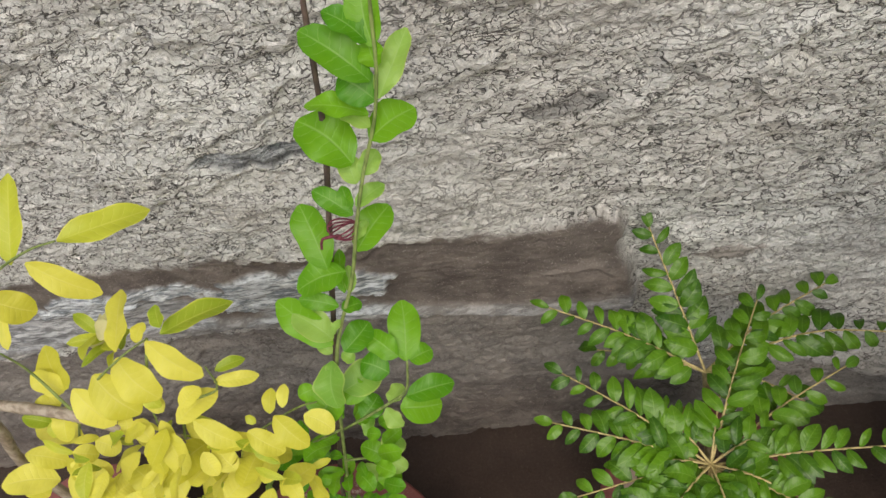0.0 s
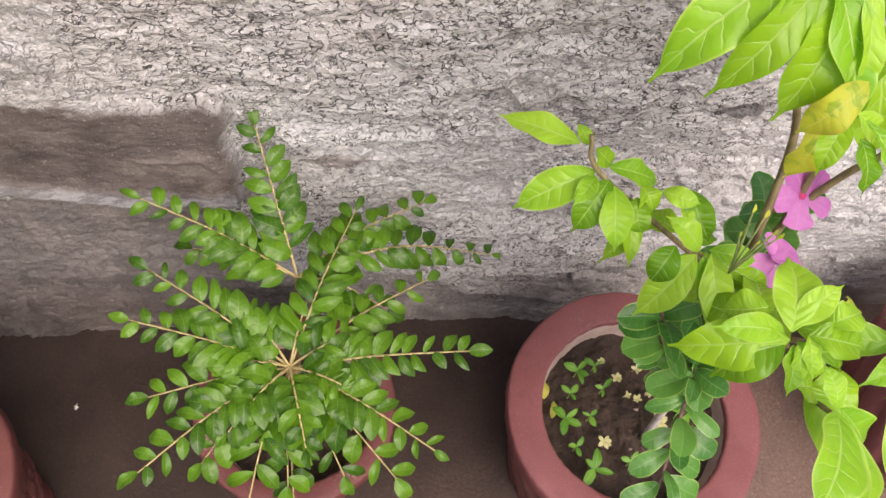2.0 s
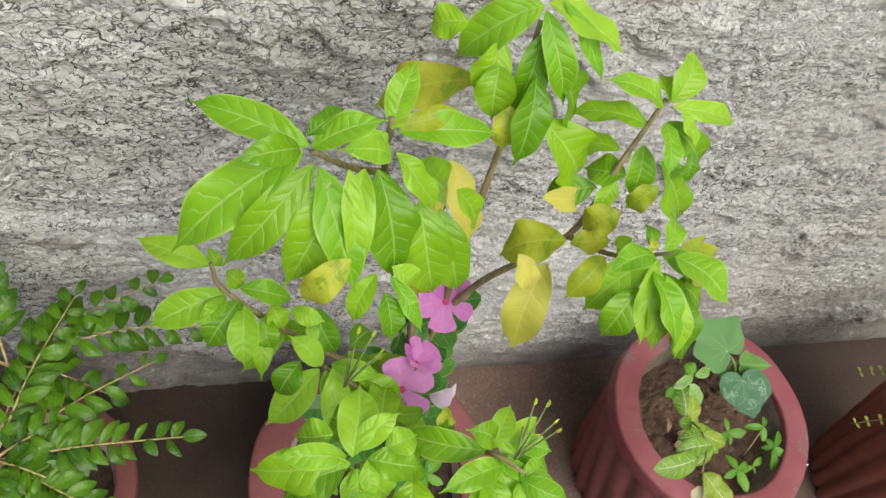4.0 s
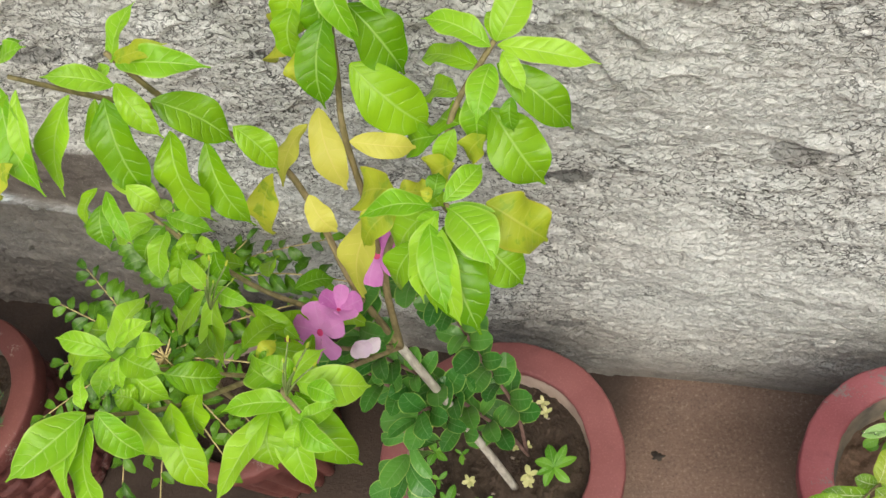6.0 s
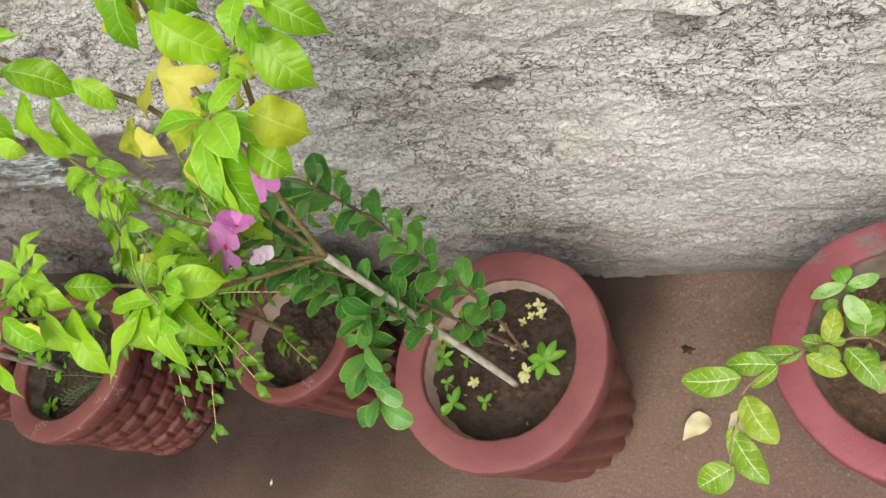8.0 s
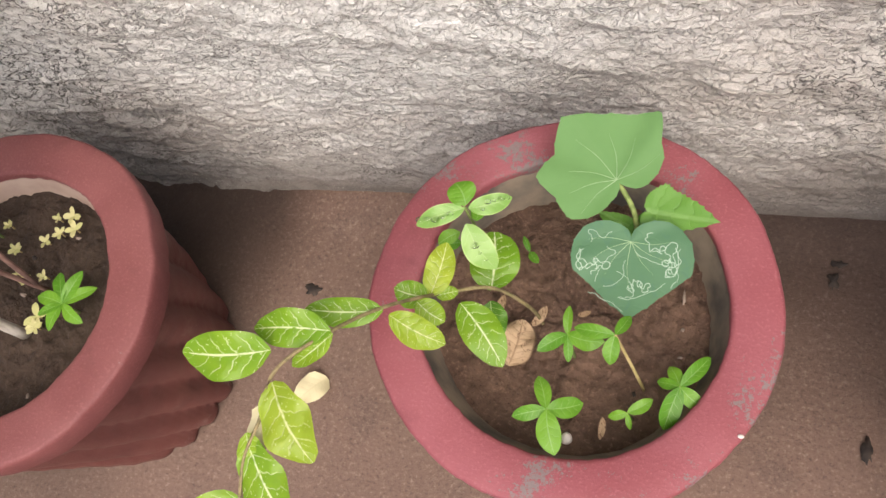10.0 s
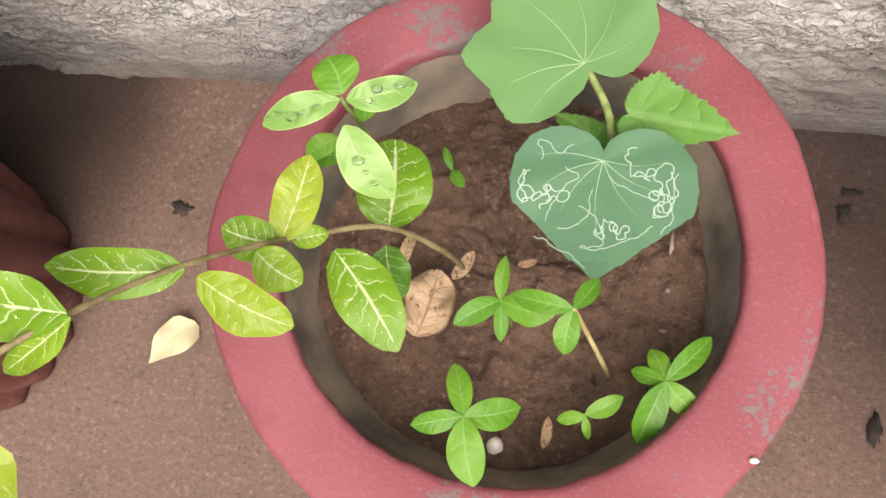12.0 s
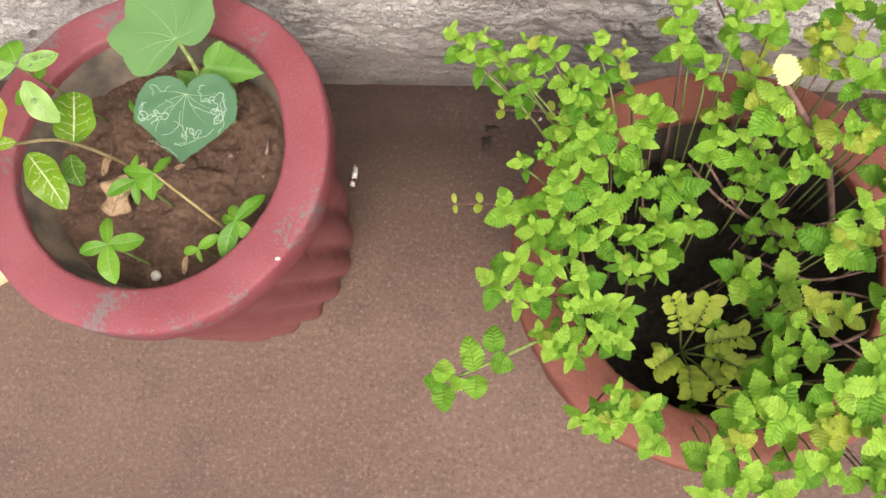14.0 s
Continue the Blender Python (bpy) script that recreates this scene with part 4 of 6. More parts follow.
foliage([
    (-604, -190, 880, -22, 11, 17, 14, 0), (-600, -188, 886, 18, 14, 0, 12, 1), (-605, -189, 883, -3, 13, 10, 10, 0), (-638, -200, 839, -13, 36, 28, 25, 0),
    (-613, -196, 849, 23, 29, 7, 23, 0), (-609, -194, 859, 7, 12, 4, 7, 1), (-627, -200, 833, -32, -13, 4, 24, 0), (-642, -210, 806, -26, 3, 11, 13, 0),
    (-660, -221, 771, -36, 26, 28, 26, 0), (-658, -219, 776, -26, 15, 18, 23, 1), (-630, -206, 815, 0, 17, 9, 9, 1), (-641, -211, 803, 13, 6, -4, 14, 0),
], CLIMBS, climber)
foliage([
    (-645, -214, 794, -7, -9, -4, 7, 1), (-654, -223, 763, 18, 22, 1, 22, 0), (-657, -223, 761, 8, -4, -7, 10, 1), (-664, -223, 762, -10, 7, 7, 10, 1),
    (-667, -225, 754, 0, -30, -19, 27, 1), (-667, -225, 754, -1, -10, -6, 9, 1), (-671, -234, 720, 26, 22, -4, 28, 1), (-675, -234, 721, -20, -20, -3, 28, 0),
    (-688, -238, 677, -21, 21, 15, 20, 0), (-634, -206, 816, -1, 27, 15, 12, 0), (-613, -225, 742, 0, 42, 18, 25, 0), (-610, -225, 742, 16, 9, -3, 18, 0),
], CLIMBS, climber)
foliage([
    (-617, -224, 748, -21, 15, 13, 20, 0), (-629, -229, 733, -20, 7, 9, 23, 0), (-625, -235, 702, 35, 13, -10, 21, 0), (-636, -237, 685, 31, 6, -12, 29, 0),
    (-642, -236, 694, 10, 15, 1, 15, 1), (-647, -237, 688, 11, -12, -12, 15, 1), (-680, -241, 638, 1, 19, 5, 12, 1), (-676, -244, 597, -24, 9, 10, 19, 0),
    (-674, -244, 602, 5, 18, 3, 24, 1), (-676, -244, 597, 14, -8, -10, 16, 1), (-678, -245, 591, 3, -22, -12, 22, 0), (-701, -245, 589, 6, -16, -10, 19, 1),
], CLIMBS, climber)
foliage([
    (-739, -242, 634, -7, 20, 9, 14, 0), (-739, -242, 634, -24, -20, 1, 17, 0), (-742, -243, 629, 9, -14, -12, 16, 0), (-737, -242, 634, 23, 12, -10, 13, 0),
    (-748, -246, 582, 18, 0, -11, 11, 0), (-692, -233, 726, -13, -6, 2, 14, 0), (-655, -235, 710, -17, 8, 9, 23, 0), (-673, -238, 675, 13, 19, 0, 21, 0),
], CLIMBS, climber)

for k in range(90):
    # small leaves low on the stem
    s = k / 89
    p = Vector((-0.80, -0.28, 0.34)).lerp(Vector((-0.69, -0.245, 0.66)), s)
    a = k * 2.4
    d = Vector((math.cos(a), math.sin(a) * 0.8 - 0.2, pick.uniform(-0.2, 0.6))).normalized()
    set_leaf("leaf", pick.choice(CLIMB), p + d * pick.uniform(0.008, 0.045), d * pick.uniform(0.015, 0.027), climber, pick.uniform(-0.5, 0.5))
set_leaf("yellow_leaf", YELLOW[1], (-0.742, -0.290, 0.468), (0.068, -0.002, 0.004), climber, 0.2, "fading yellow leaf")
stick = tube("support_stick", [(-0.835, -0.262, 0.24), (-0.76, -0.243, 0.50), (-0.704, -0.226, 0.652), (-0.652, -0.194, 0.799), (-0.630, -0.180, 0.860), (-0.608, -0.164, 0.923), (-0.595, -0.153, 0.972), (-0.586, -0.143, 1.010), (-0.579, -0.143, 1.030)], 0.0024, 0.0018, WOOD_DARK, thing("support_stick", (-0.835, -0.262, 0.245), "thin dark stick staking a climber in a pot", "stick"), sides=6, knots=0.12)
stick.name = "shaft"
knot = thing("string_tie", (-0.616, -0.192, 0.866), "maroon string knotted round stem and stick", "string")
for k in range(4):
    ring = []
    for j in range(9):
        a = 2 * math.pi * j / 8
        ring.append(Vector((-0.617, -0.188, 0.864 + 0.0022 * (k - 1.5))) + Vector((math.cos(a) * 0.0100, math.sin(a) * 0.0065, math.sin(a * 2 + k) * 0.0018)))
    tube("strand", ring, 0.0006, 0.0006, TIE, knot, sides=5, steps=3)
for s in (-1, 1):
    tube("loose_end", [(-0.620, -0.194, 0.866), (-0.622 + 0.006 * s, -0.198, 0.870), (-0.624 + 0.008 * s, -0.200, 0.866 + 0.004 * s)], 0.0012, 0.0009, TIE, knot, sides=5)

fern = thing("feathery_seedling", (-0.775, -0.30, 0.245), "low feathery dark green seedling in a pot", "seedling")
for k in range(9):
    a = 0.7 * k
    tip_at = Vector((-0.79 + 0.065 * math.cos(a), -0.30 + 0.07 * math.sin(a), 0.30 + 0.012 * (k % 3)))
    root = Vector((-0.78, -0.30, 0.246))
    mid = root.lerp(tip_at, 0.5) + Vector((0, 0, 0.012))
    spray = tube("spray", [root, mid, tip_at], 0.0010, 0.0005, STEM_GREEN, fern, sides=4, steps=4)
    for j in range(16):
        p = root.lerp(tip_at, 0.25 + 0.75 * j / 16) + Vector((0, 0, 0.008 * math.sin(j / 16 * 3)))
        d = (tip_at - root).normalized()
        side = d.cross(Vector((0, 0, 1))).normalized() * (1 if j % 2 else -1)
        set_leaf("needle", NEEDLE[j % 2], p, (d * 0.5 + side + Vector((0, 0, 0.2))) * 0.014, spray)
for n, (x, y) in enumerate(((-0.905, -0.365), (-0.80, -0.365))):
    seed = thing("seedling", (x, y, 0.245), "small grey-green seedling in damp soil", "seedling")
    tube("stem", [(x, y, 0.243), (x + 0.003, y - 0.002, 0.262)], 0.0012, 0.0010, STEM_GREEN, seed, sides=5)
    for k in range(6):
        a = 1.05 * k + n
        set_leaf("leaf", pick.choice(SEEDLING), (x + 0.003, y - 0.002, 0.256 + 0.001 * k), (0.022 * math.cos(a), 0.022 * math.sin(a), 0.004), seed)

# ---- curry plant ----
curry = thing("curry_plant", (-0.405, -0.195, 0.185), "young curry plant with radiating fronds of small green leaflets", "curry plant")
CROWN = Vector((-0.400, -0.217, 0.440))
HIGH = Vector((-0.392, -0.125, 0.455))
tube("stem", [(-0.405, -0.195, 0.175), (-0.406, -0.20, 0.30), CROWN], 0.0050, 0.0042, STEM_BROWN, curry, knots=0.1)
tube("stem", [(-0.405, -0.197, 0.30), (-0.396, -0.16, 0.38), HIGH], 0.0040, 0.0034, STEM_BROWN, curry, knots=0.1)


def frond(root, end, pairs, size, lift=0.02, bare=0.16, roll=0.22):
    """A curved rachis with leaflets in two ranks."""
    root, end = Vector(root), Vector(end)
    mid = root.lerp(end, 0.55) + Vector((0, 0, lift))
    path = [root, root.lerp(mid, 0.5) + Vector((0, 0, lift * 0.35)), mid, end]
    ob = tube("frond", path, 0.0015, 0.0008, RACHIS, curry, sides=5, steps=5)
    line = smooth_path(path, 12)
    d_all = (end - root).normalized()
    pairs = max(4, round(pairs * 0.78))
    for k in range(pairs):
        f = bare + (1 - bare) * k / (pairs - 1)
        p = line[min(int(f * (len(line) - 1)), len(line) - 2)]
        ahead = (line[min(int(f * (len(line) - 1)) + 2, len(line) - 1)] - p).normalized()
        if ahead.length < 0.5:
            ahead = d_all
        flat = ahead.cross(Vector((0, -0.15, 1))).normalized()
        grow = size * 0.98 * (0.72 + 0.38 * math.sin(math.pi * min(1, 0.15 + f * 0.95)))
        for s in (-1, 1):
            if k == pairs - 1 and s == 1:
                reach = ahead
            else:
                reach = flat * s * 0.82 + ahead * 0.60 + Vector((0, 0, pick.uniform(-0.35, 0.10)))
            q = p + ahead * 0.0045 * s
            set_leaf("leaflet", pick.choice(CURRY), q, reach.normalized() * grow * pick.uniform(0.85, 1.15), ob, roll * s + pick.uniform(-roll, roll))
    return ob


for end, n, lift in (((-0.538, -0.312, 0.440), 14, 0.020), ((-0.547, -0.179, 0.487), 14, 0.010), ((-0.535, -0.125, 0.485), 13, 0.015),
                     ((-0.224, -0.220, 0.473), 15, 0.010), ((-0.262, -0.306, 0.435), 14, 0.020), ((-0.530, -0.245, 0.455), 12, 0.010),
                                         ((-0.330, -0.055, 0.470), 12, 0.02), ((-0.255, -0.120, 0.430), 10, 0.02)):
    frond(CROWN, end, n, 0.031, lift)
for end, n, lift in (((-0.428, -0.001, 0.549), 12, 0.006), ((-0.542, -0.059, 0.509), 13, 0.012), ((-0.249, -0.010, 0.408), 12, 0.02),
                     ((-0.154, -0.030, 0.305), 13, 0.045), ((-0.500, -0.085, 0.450), 9, 0.015), ((-0.300, -0.150, 0.420), 8, 0.02)):
    frond(HIGH, end, n, 0.031, lift, 0.22)
for k in range(7):
    # young inner fronds
    a = 0.9 * k + 0.4
    frond(CROWN + Vector((0, 0, 0.004)), CROWN + Vector((math.cos(a) * 0.085, math.sin(a) * 0.085, 0.012)), 6, 0.027, 0.012, 0.3)
# fronds that lean out over the rim, with broader leaflets
for end, n, lift in (((-0.486, -0.300, 0.412), 9, 0.025), ((-0.455, -0.365, 0.350), 9, 0.035), ((-0.405, -0.322, 0.392), 8, 0.03), ((-0.350, -0.316, 0.395), 8, 0.025), ((-0.298, -0.320, 0.385), 9, 0.025)):
    frond(CROWN, end, n, 0.037, lift, 0.20, 0.15)
frond((-0.405, -0.20, 0.32), (-0.400, -0.385, 0.335), 4, 0.032, 0.05, 0.55)
frond((-0.405, -0.20, 0.25), (-0.345, -0.245, 0.235), 6, 0.024, 0.02, 0.3)

# ---- crape jasmine ----
jasmine = thing("jasmine_shrub", (0.016, -0.256, 0.245), "tall crape jasmine with whorls of bright glossy leaves", "shrub")
tube("trunk", [(0.018, -0.257, 0.235), (0.008, -0.254, 0.34), (-0.012, -0.248, 0.50), (-0.031, -0.242, 0.626)], 0.0050, 0.0043, WOOD_PALE, jasmine, "smooth pale grey trunk", sides=9, knots=0.05)
FORK = (-0.031, -0.242, 0.626)
for path, r in (([FORK, (-0.022, -0.225, 0.72), (0.0, -0.218, 0.78), (0.048, -0.216, 0.843), (0.069, -0.195, 0.90), (0.097, -0.166, 0.934)], 0.0042),
                ([FORK, (-0.045, -0.235, 0.72), (-0.055, -0.215, 0.81), (-0.072, -0.205, 0.86), (-0.100, -0.222, 0.93), (-0.109, -0.233, 0.992)], 0.0042),
                ([(-0.022, -0.225, 0.72), (-0.018, -0.205, 0.80), (-0.016, -0.190, 0.873), (-0.010, -0.172, 0.92), (-0.005, -0.148, 0.980)], 0.0038),
                ([FORK, (-0.075, -0.25, 0.70), (-0.12, -0.255, 0.755), (-0.185, -0.234, 0.810), (-0.196, -0.226, 0.838)], 0.0034)) + (
                ([FORK, (-0.06, -0.275, 0.69), (-0.09, -0.285, 0.745), (-0.125, -0.281, 0.790)], 0.0030),
                ([FORK, (-0.055, -0.30, 0.70), (-0.075, -0.335, 0.77), (-0.119, -0.361, 0.834)], 0.0034),
                ([(-0.055, -0.30, 0.70), (-0.035, -0.335, 0.76), (-0.029, -0.358, 0.818), (-0.012, -0.372, 0.819)], 0.0030),
                ([(-0.075, -0.335, 0.77), (-0.10, -0.38, 0.82), (-0.120, -0.408, 0.871)], 0.0028), ([(-0.10, -0.38, 0.82), (-0.12, -0.37, 0.845), (-0.133, -0.366, 0.863)], 0.0022),
                ([(0.048, -0.216, 0.843), (0.068, -0.245, 0.865), (0.082, -0.267, 0.906)], 0.0028), ([(-0.100, -0.222, 0.93), (-0.125, -0.24, 0.96), (-0.152, -0.262, 1.004)], 0.0030)):
    tube("branch", path, r * 0.8, r * 0.42, STEM_BROWN, jasmine, sides=7, knots=0.08)


# stock order: young or lit lime, mature or shaded green, yellowing, golden
JASMINES = (JASMINE_YOUNG_LIT, JASMINE, JASMINE_OLD, GOLD)
foliage([
    (-154, -264, 1011, -50, 27, -4, 17, 0), (-157, -266, 1010, -57, -22, -48, 26, 0), (-152, -271, 1007, -40, -25, -45, 19, 1), (-150, -272, 1006, 18, -40, -45, 21, 0),
    (-137, -274, 1007, 5, -33, -39, 12, 0), (-153, -265, 1011, 32, 3, 16, 15, 0), (-158, -265, 1010, -31, -16, 12, 14, 1), (-155, -261, 1014, 18, 13, 4, 11, 1),
    (-143, -276, 1005, -22, -31, -45, 25, 1), (-137, -308, 986, -21, -7, -23, 16, 2), (-108, -235, 986, 14, 30, 18, 16, 0), (-105, -236, 986, 56, 6, -9, 19, 0),
], JASMINES, jasmine)
foliage([
    (-110, -236, 984, -9, -2, -9, 11, 0), (-106, -244, 979, 24, -17, -28, 16, 1), (-115, -250, 973, 13, -31, -58, 28, 1), (-106, -234, 987, 34, 9, 4, 12, 2),
    (-117, -294, 945, -11, -17, -21, 13, 1), (-110, -296, 945, 17, -23, -20, 10, 0), (-113, -303, 941, 4, -19, -18, 15, 1), (-123, -249, 971, 7, -24, -38, 18, 1),
    (-6, -143, 989, -40, 3, -51, 27, 0), (-5, -145, 989, -25, 5, -30, 22, 0), (-3, -144, 990, 51, -21, -18, 25, 0), (-4, -147, 987, 21, -31, -48, 20, 0),
], JASMINES, jasmine)
foliage([
    (-5, -156, 977, -10, -20, -50, 22, 1), (-26, -153, 968, -10, -12, -35, 24, 1), (-27, -162, 959, -1, -20, -30, 25, 1), (-20, -183, 944, -2, -14, -25, 18, 2),
    (-46, -142, 970, -20, 6, -15, 22, 1), (6, -146, 994, 31, -28, -37, 9, 0), (94, -171, 932, -44, 13, 10, 19, 0), (98, -171, 936, 16, 31, 19, 23, 0),
    (99, -173, 935, 59, 2, -18, 17, 0), (95, -180, 927, -4, -36, -12, 19, 0), (87, -178, 921, -48, 23, -18, 19, 1), (71, -185, 904, -32, 19, -27, 21, 1),
], JASMINES, jasmine)
foliage([
    (57, -201, 884, -27, 9, -26, 23, 1), (74, -201, 896, -20, 17, -15, 25, 1), (69, -201, 891, -10, -10, -26, 16, 0), (84, -187, 912, -1, -19, -34, 21, 0),
    (93, -212, 900, -14, -2, -24, 17, 2), (71, -220, 881, -18, 1, -24, 24, 2), (110, -201, 922, 1, -11, -18, 12, 1), (97, -170, 936, -5, 22, 3, 13, 1),
    (103, -178, 935, 14, -17, -16, 13, 0), (32, -235, 870, -36, 8, -33, 30, 2), (19, -245, 858, -16, -38, -51, 29, 3), (34, -238, 870, 28, 0, 4, 18, 2),
], JASMINES, jasmine)
foliage([
    (61, -241, 883, 9, -9, -6, 16, 1), (71, -265, 898, -30, -12, -49, 26, 0), (76, -268, 900, -11, -4, -20, 14, 0), (79, -264, 904, 16, 31, -4, 16, 0),
    (84, -269, 905, 31, -33, -7, 28, 0), (79, -278, 897, 12, -41, -39, 18, 0), (73, -280, 892, 2, -33, -33, 18, 1), (46, -257, 887, -25, -19, -20, 20, 2),
    (64, -280, 886, -17, -17, -35, 23, 1), (71, -260, 901, 0, 17, 2, 14, 1), (-196, -216, 816, -47, 26, -5, 20, 0), (-187, -231, 808, -49, -10, -26, 24, 0),
], JASMINES, jasmine)
foliage([
    (-187, -234, 807, -18, -22, 1, 12, 0), (-178, -229, 809, 36, -2, -17, 17, 0), (-175, -240, 804, -1, -35, -21, 21, 0), (-178, -236, 806, -22, -22, -26, 23, 1),
    (-197, -206, 822, 8, -8, -11, 9, 1), (-186, -219, 814, 11, -7, -9, 15, 1), (-158, -241, 805, 8, -12, -12, 17, 1), (-162, -247, 802, 5, -18, -17, 17, 1),
    (-145, -244, 804, 22, -11, 1, 13, 0), (-129, -245, 806, 15, -25, -22, 19, 1), (-127, -282, 795, -22, 17, 14, 16, 0), (-129, -284, 794, -34, -23, -36, 24, 0),
], JASMINES, jasmine)
foliage([
    (-121, -282, 796, 31, -6, -6, 14, 0), (-125, -285, 794, 7, -22, -33, 14, 0), (-120, -284, 795, 9, -45, -34, 22, 0), (-141, -278, 795, -15, -16, -18, 25, 1),
    (-130, -267, 801, -4, 14, 0, 9, 0), (-129, -363, 864, -39, 2, 6, 15, 0), (-127, -367, 864, -52, 9, -24, 25, 1), (-130, -369, 863, -32, -8, -20, 27, 1),
    (-124, -360, 866, 25, 15, 11, 15, 0), (-124, -370, 864, 0, -16, -11, 11, 0), (-118, -366, 866, 2, -18, -12, 11, 0), (-118, -366, 866, 31, -6, -6, 19, 1),
], JASMINES, jasmine)
foliage([
    (-135, -351, 867, -20, 4, -9, 20, 1), (-108, -362, 869, 19, 6, -1, 17, 0), (-31, -354, 811, -47, 26, -28, 22, 0), (-29, -353, 812, 19, 27, 3, 16, 0),
    (-13, -354, 818, 23, -6, -1, 15, 0), (-22, -364, 812, -46, -14, 4, 18, 0), (-25, -360, 812, 21, -14, -5, 12, 0), (-32, -357, 810, -7, -22, -18, 18, 1),
    (-13, -374, 813, 20, 13, -2, 14, 0), (-13, -374, 813, 30, -15, -4, 18, 0), (-15, -376, 812, -2, -15, -11, 14, 0), (-58, -339, 807, 8, 10, 1, 12, 1),
], JASMINES, jasmine)
foliage([
    (-60, -337, 807, 9, 16, 1, 12, 2), (-120, -406, 873, -29, -47, 4, 28, 0), (-120, -408, 873, -1, -49, -26, 20, 0), (-118, -411, 870, 11, -46, -38, 24, 0),
    (-116, -404, 870, 21, -12, -34, 21, 0), (-121, -405, 875, -5, 19, 8, 11, 0), (-126, -364, 866, 9, 41, 0, 23, 0), (-125, -369, 862, -6, -23, -9, 13, 0),
    (-121, -367, 859, 21, -10, -34, 20, 0), (-116, -385, 846, 27, -21, -44, 26, 0), (-97, -381, 830, 22, -41, -46, 26, 1), (-102, -366, 841, 26, 13, -28, 22, 1),
], JASMINES, jasmine)
foliage([
    (-111, -386, 841, -14, -1, 10, 17, 1), (-84, -368, 823, 4, -25, -19, 28, 1), (-25, -350, 813, 40, 14, -31, 27, 0), (-23, -351, 811, 25, 0, -24, 20, 0),
    (-24, -356, 810, 39, -28, -49, 29, 1), (-27, -357, 812, 18, -51, -43, 25, 0), (-35, -370, 813, -25, -62, -14, 23, 0), (-37, -368, 814, 7, -34, -25, 27, 1),
    (-26, -349, 815, -22, 5, 14, 18, 1), (-25, -346, 815, -16, 5, 11, 18, 0), (-108, -244, 977, -31, -12, 20, 15, 0), (-125, -259, 986, -10, -43, -40, 22, 0),
], JASMINES, jasmine)
foliage([
    (-94, -241, 961, 31, 6, -47, 28, 1), (-87, -250, 944, 15, -28, -56, 29, 1), (-72, -246, 929, 19, -25, -54, 23, 1), (-59, -232, 927, 19, -7, -35, 20, 1),
    (-106, -286, 937, 12, -1, -22, 16, 0), (72, -266, 902, -40, -15, 6, 18, 0), (79, -264, 899, 28, -3, -30, 21, 0), (74, -269, 898, -7, -40, -36, 19, 0),
    (97, -274, 880, 24, -11, -29, 28, 1), (100, -255, 892, 33, -4, -32, 36, 2), (69, -265, 904, 0, 9, 4, 10, 2), (98, -178, 925, 42, -8, -50, 26, 1),
], JASMINES, jasmine)
foliage([
    (95, -198, 908, 30, -19, -50, 36, 1), (7, -160, 957, 25, -9, -52, 35, 1), (7, -184, 931, 40, -3, -56, 38, 1), (-5, -170, 957, -7, -32, -48, 27, 1),
    (0, -176, 946, -15, -11, -4, 18, 1), (7, -221, 901, 35, 14, -22, 17, 3), (-14, -256, 891, 14, -11, -24, 17, 3), (-39, -174, 876, 17, -37, -45, 24, 3),
    (-45, -185, 872, -17, -37, -24, 18, 3), (-60, -225, 868, -14, -20, -50, 24, 2), (-30, -150, 930, -55, 22, -56, 30, 2),
    (78, -272, 891, 23, -47, -43, 34, 1), (71, -275, 897, 14, -43, -26, 20, 0),
], JASMINES, jasmine)
for k in range(16):
    # leaves along the lower branches, hanging
    f = (k + 0.5) / 16
    p = Vector((-0.045, -0.245, 0.68)).lerp(Vector(((-0.17, -0.240, 0.800), (-0.115, -0.285, 0.785), (-0.105, -0.345, 0.815))[k % 3]), 0.25 + 0.7 * f)
    a = k * 2.4
    set_leaf("leaf", pick.choice(JASMINE), p, Vector((math.cos(a), math.sin(a) - 0.2, -0.55)).normalized() * pick.uniform(0.036, 0.052), jasmine, pick.uniform(-0.3, 0.3))
# bud sprays
for root in ((-0.02, -0.365, 0.828), (-0.115, -0.30, 0.80)):
    for k in range(6):
        a = k * 1.05
        end = Vector(root) + Vector((0.010 * math.cos(a) + 0.012, 0.010 * math.sin(a) + 0.014, 0.020 + 0.006 * (k % 3)))
        bud = tube("bud", [root, Vector(root).lerp(end, 0.5) + Vector((0, 0, 0.003)), end], 0.0008, 0.0006, STEM_GREEN, jasmine, sides=4, steps=3)
        set_leaf("bud_tip", LIME[k % 2], end, (end - Vector(root)) * 0.14, bud)

# ---- periwinkle ----
vinca = thing("periwinkle", (0.030, -0.215, 0.245), "periwinkle with dark glossy leaves and pink flowers", "flowering plant")
SHOOTS = [[(0.030, -0.215, 0.24), (0.020, -0.222, 0.34), (-0.004, -0.232, 0.454), (-0.030, -0.240, 0.55), (-0.053, -0.250, 0.63), (-0.050, -0.248, 0.70)],
          [(0.020, -0.222, 0.30), (-0.012, -0.25, 0.44), (-0.027, -0.266, 0.53), (-0.042, -0.31, 0.50), (-0.049, -0.355, 0.433)],
          [(0.030, -0.215, 0.26), (0.03, -0.20, 0.38), (0.012, -0.195, 0.50), (0.0, -0.19, 0.60), (-0.012, -0.20, 0.70)],
          [(-0.030, -0.240, 0.50), (-0.065, -0.255, 0.56), (-0.085, -0.25, 0.62)]]
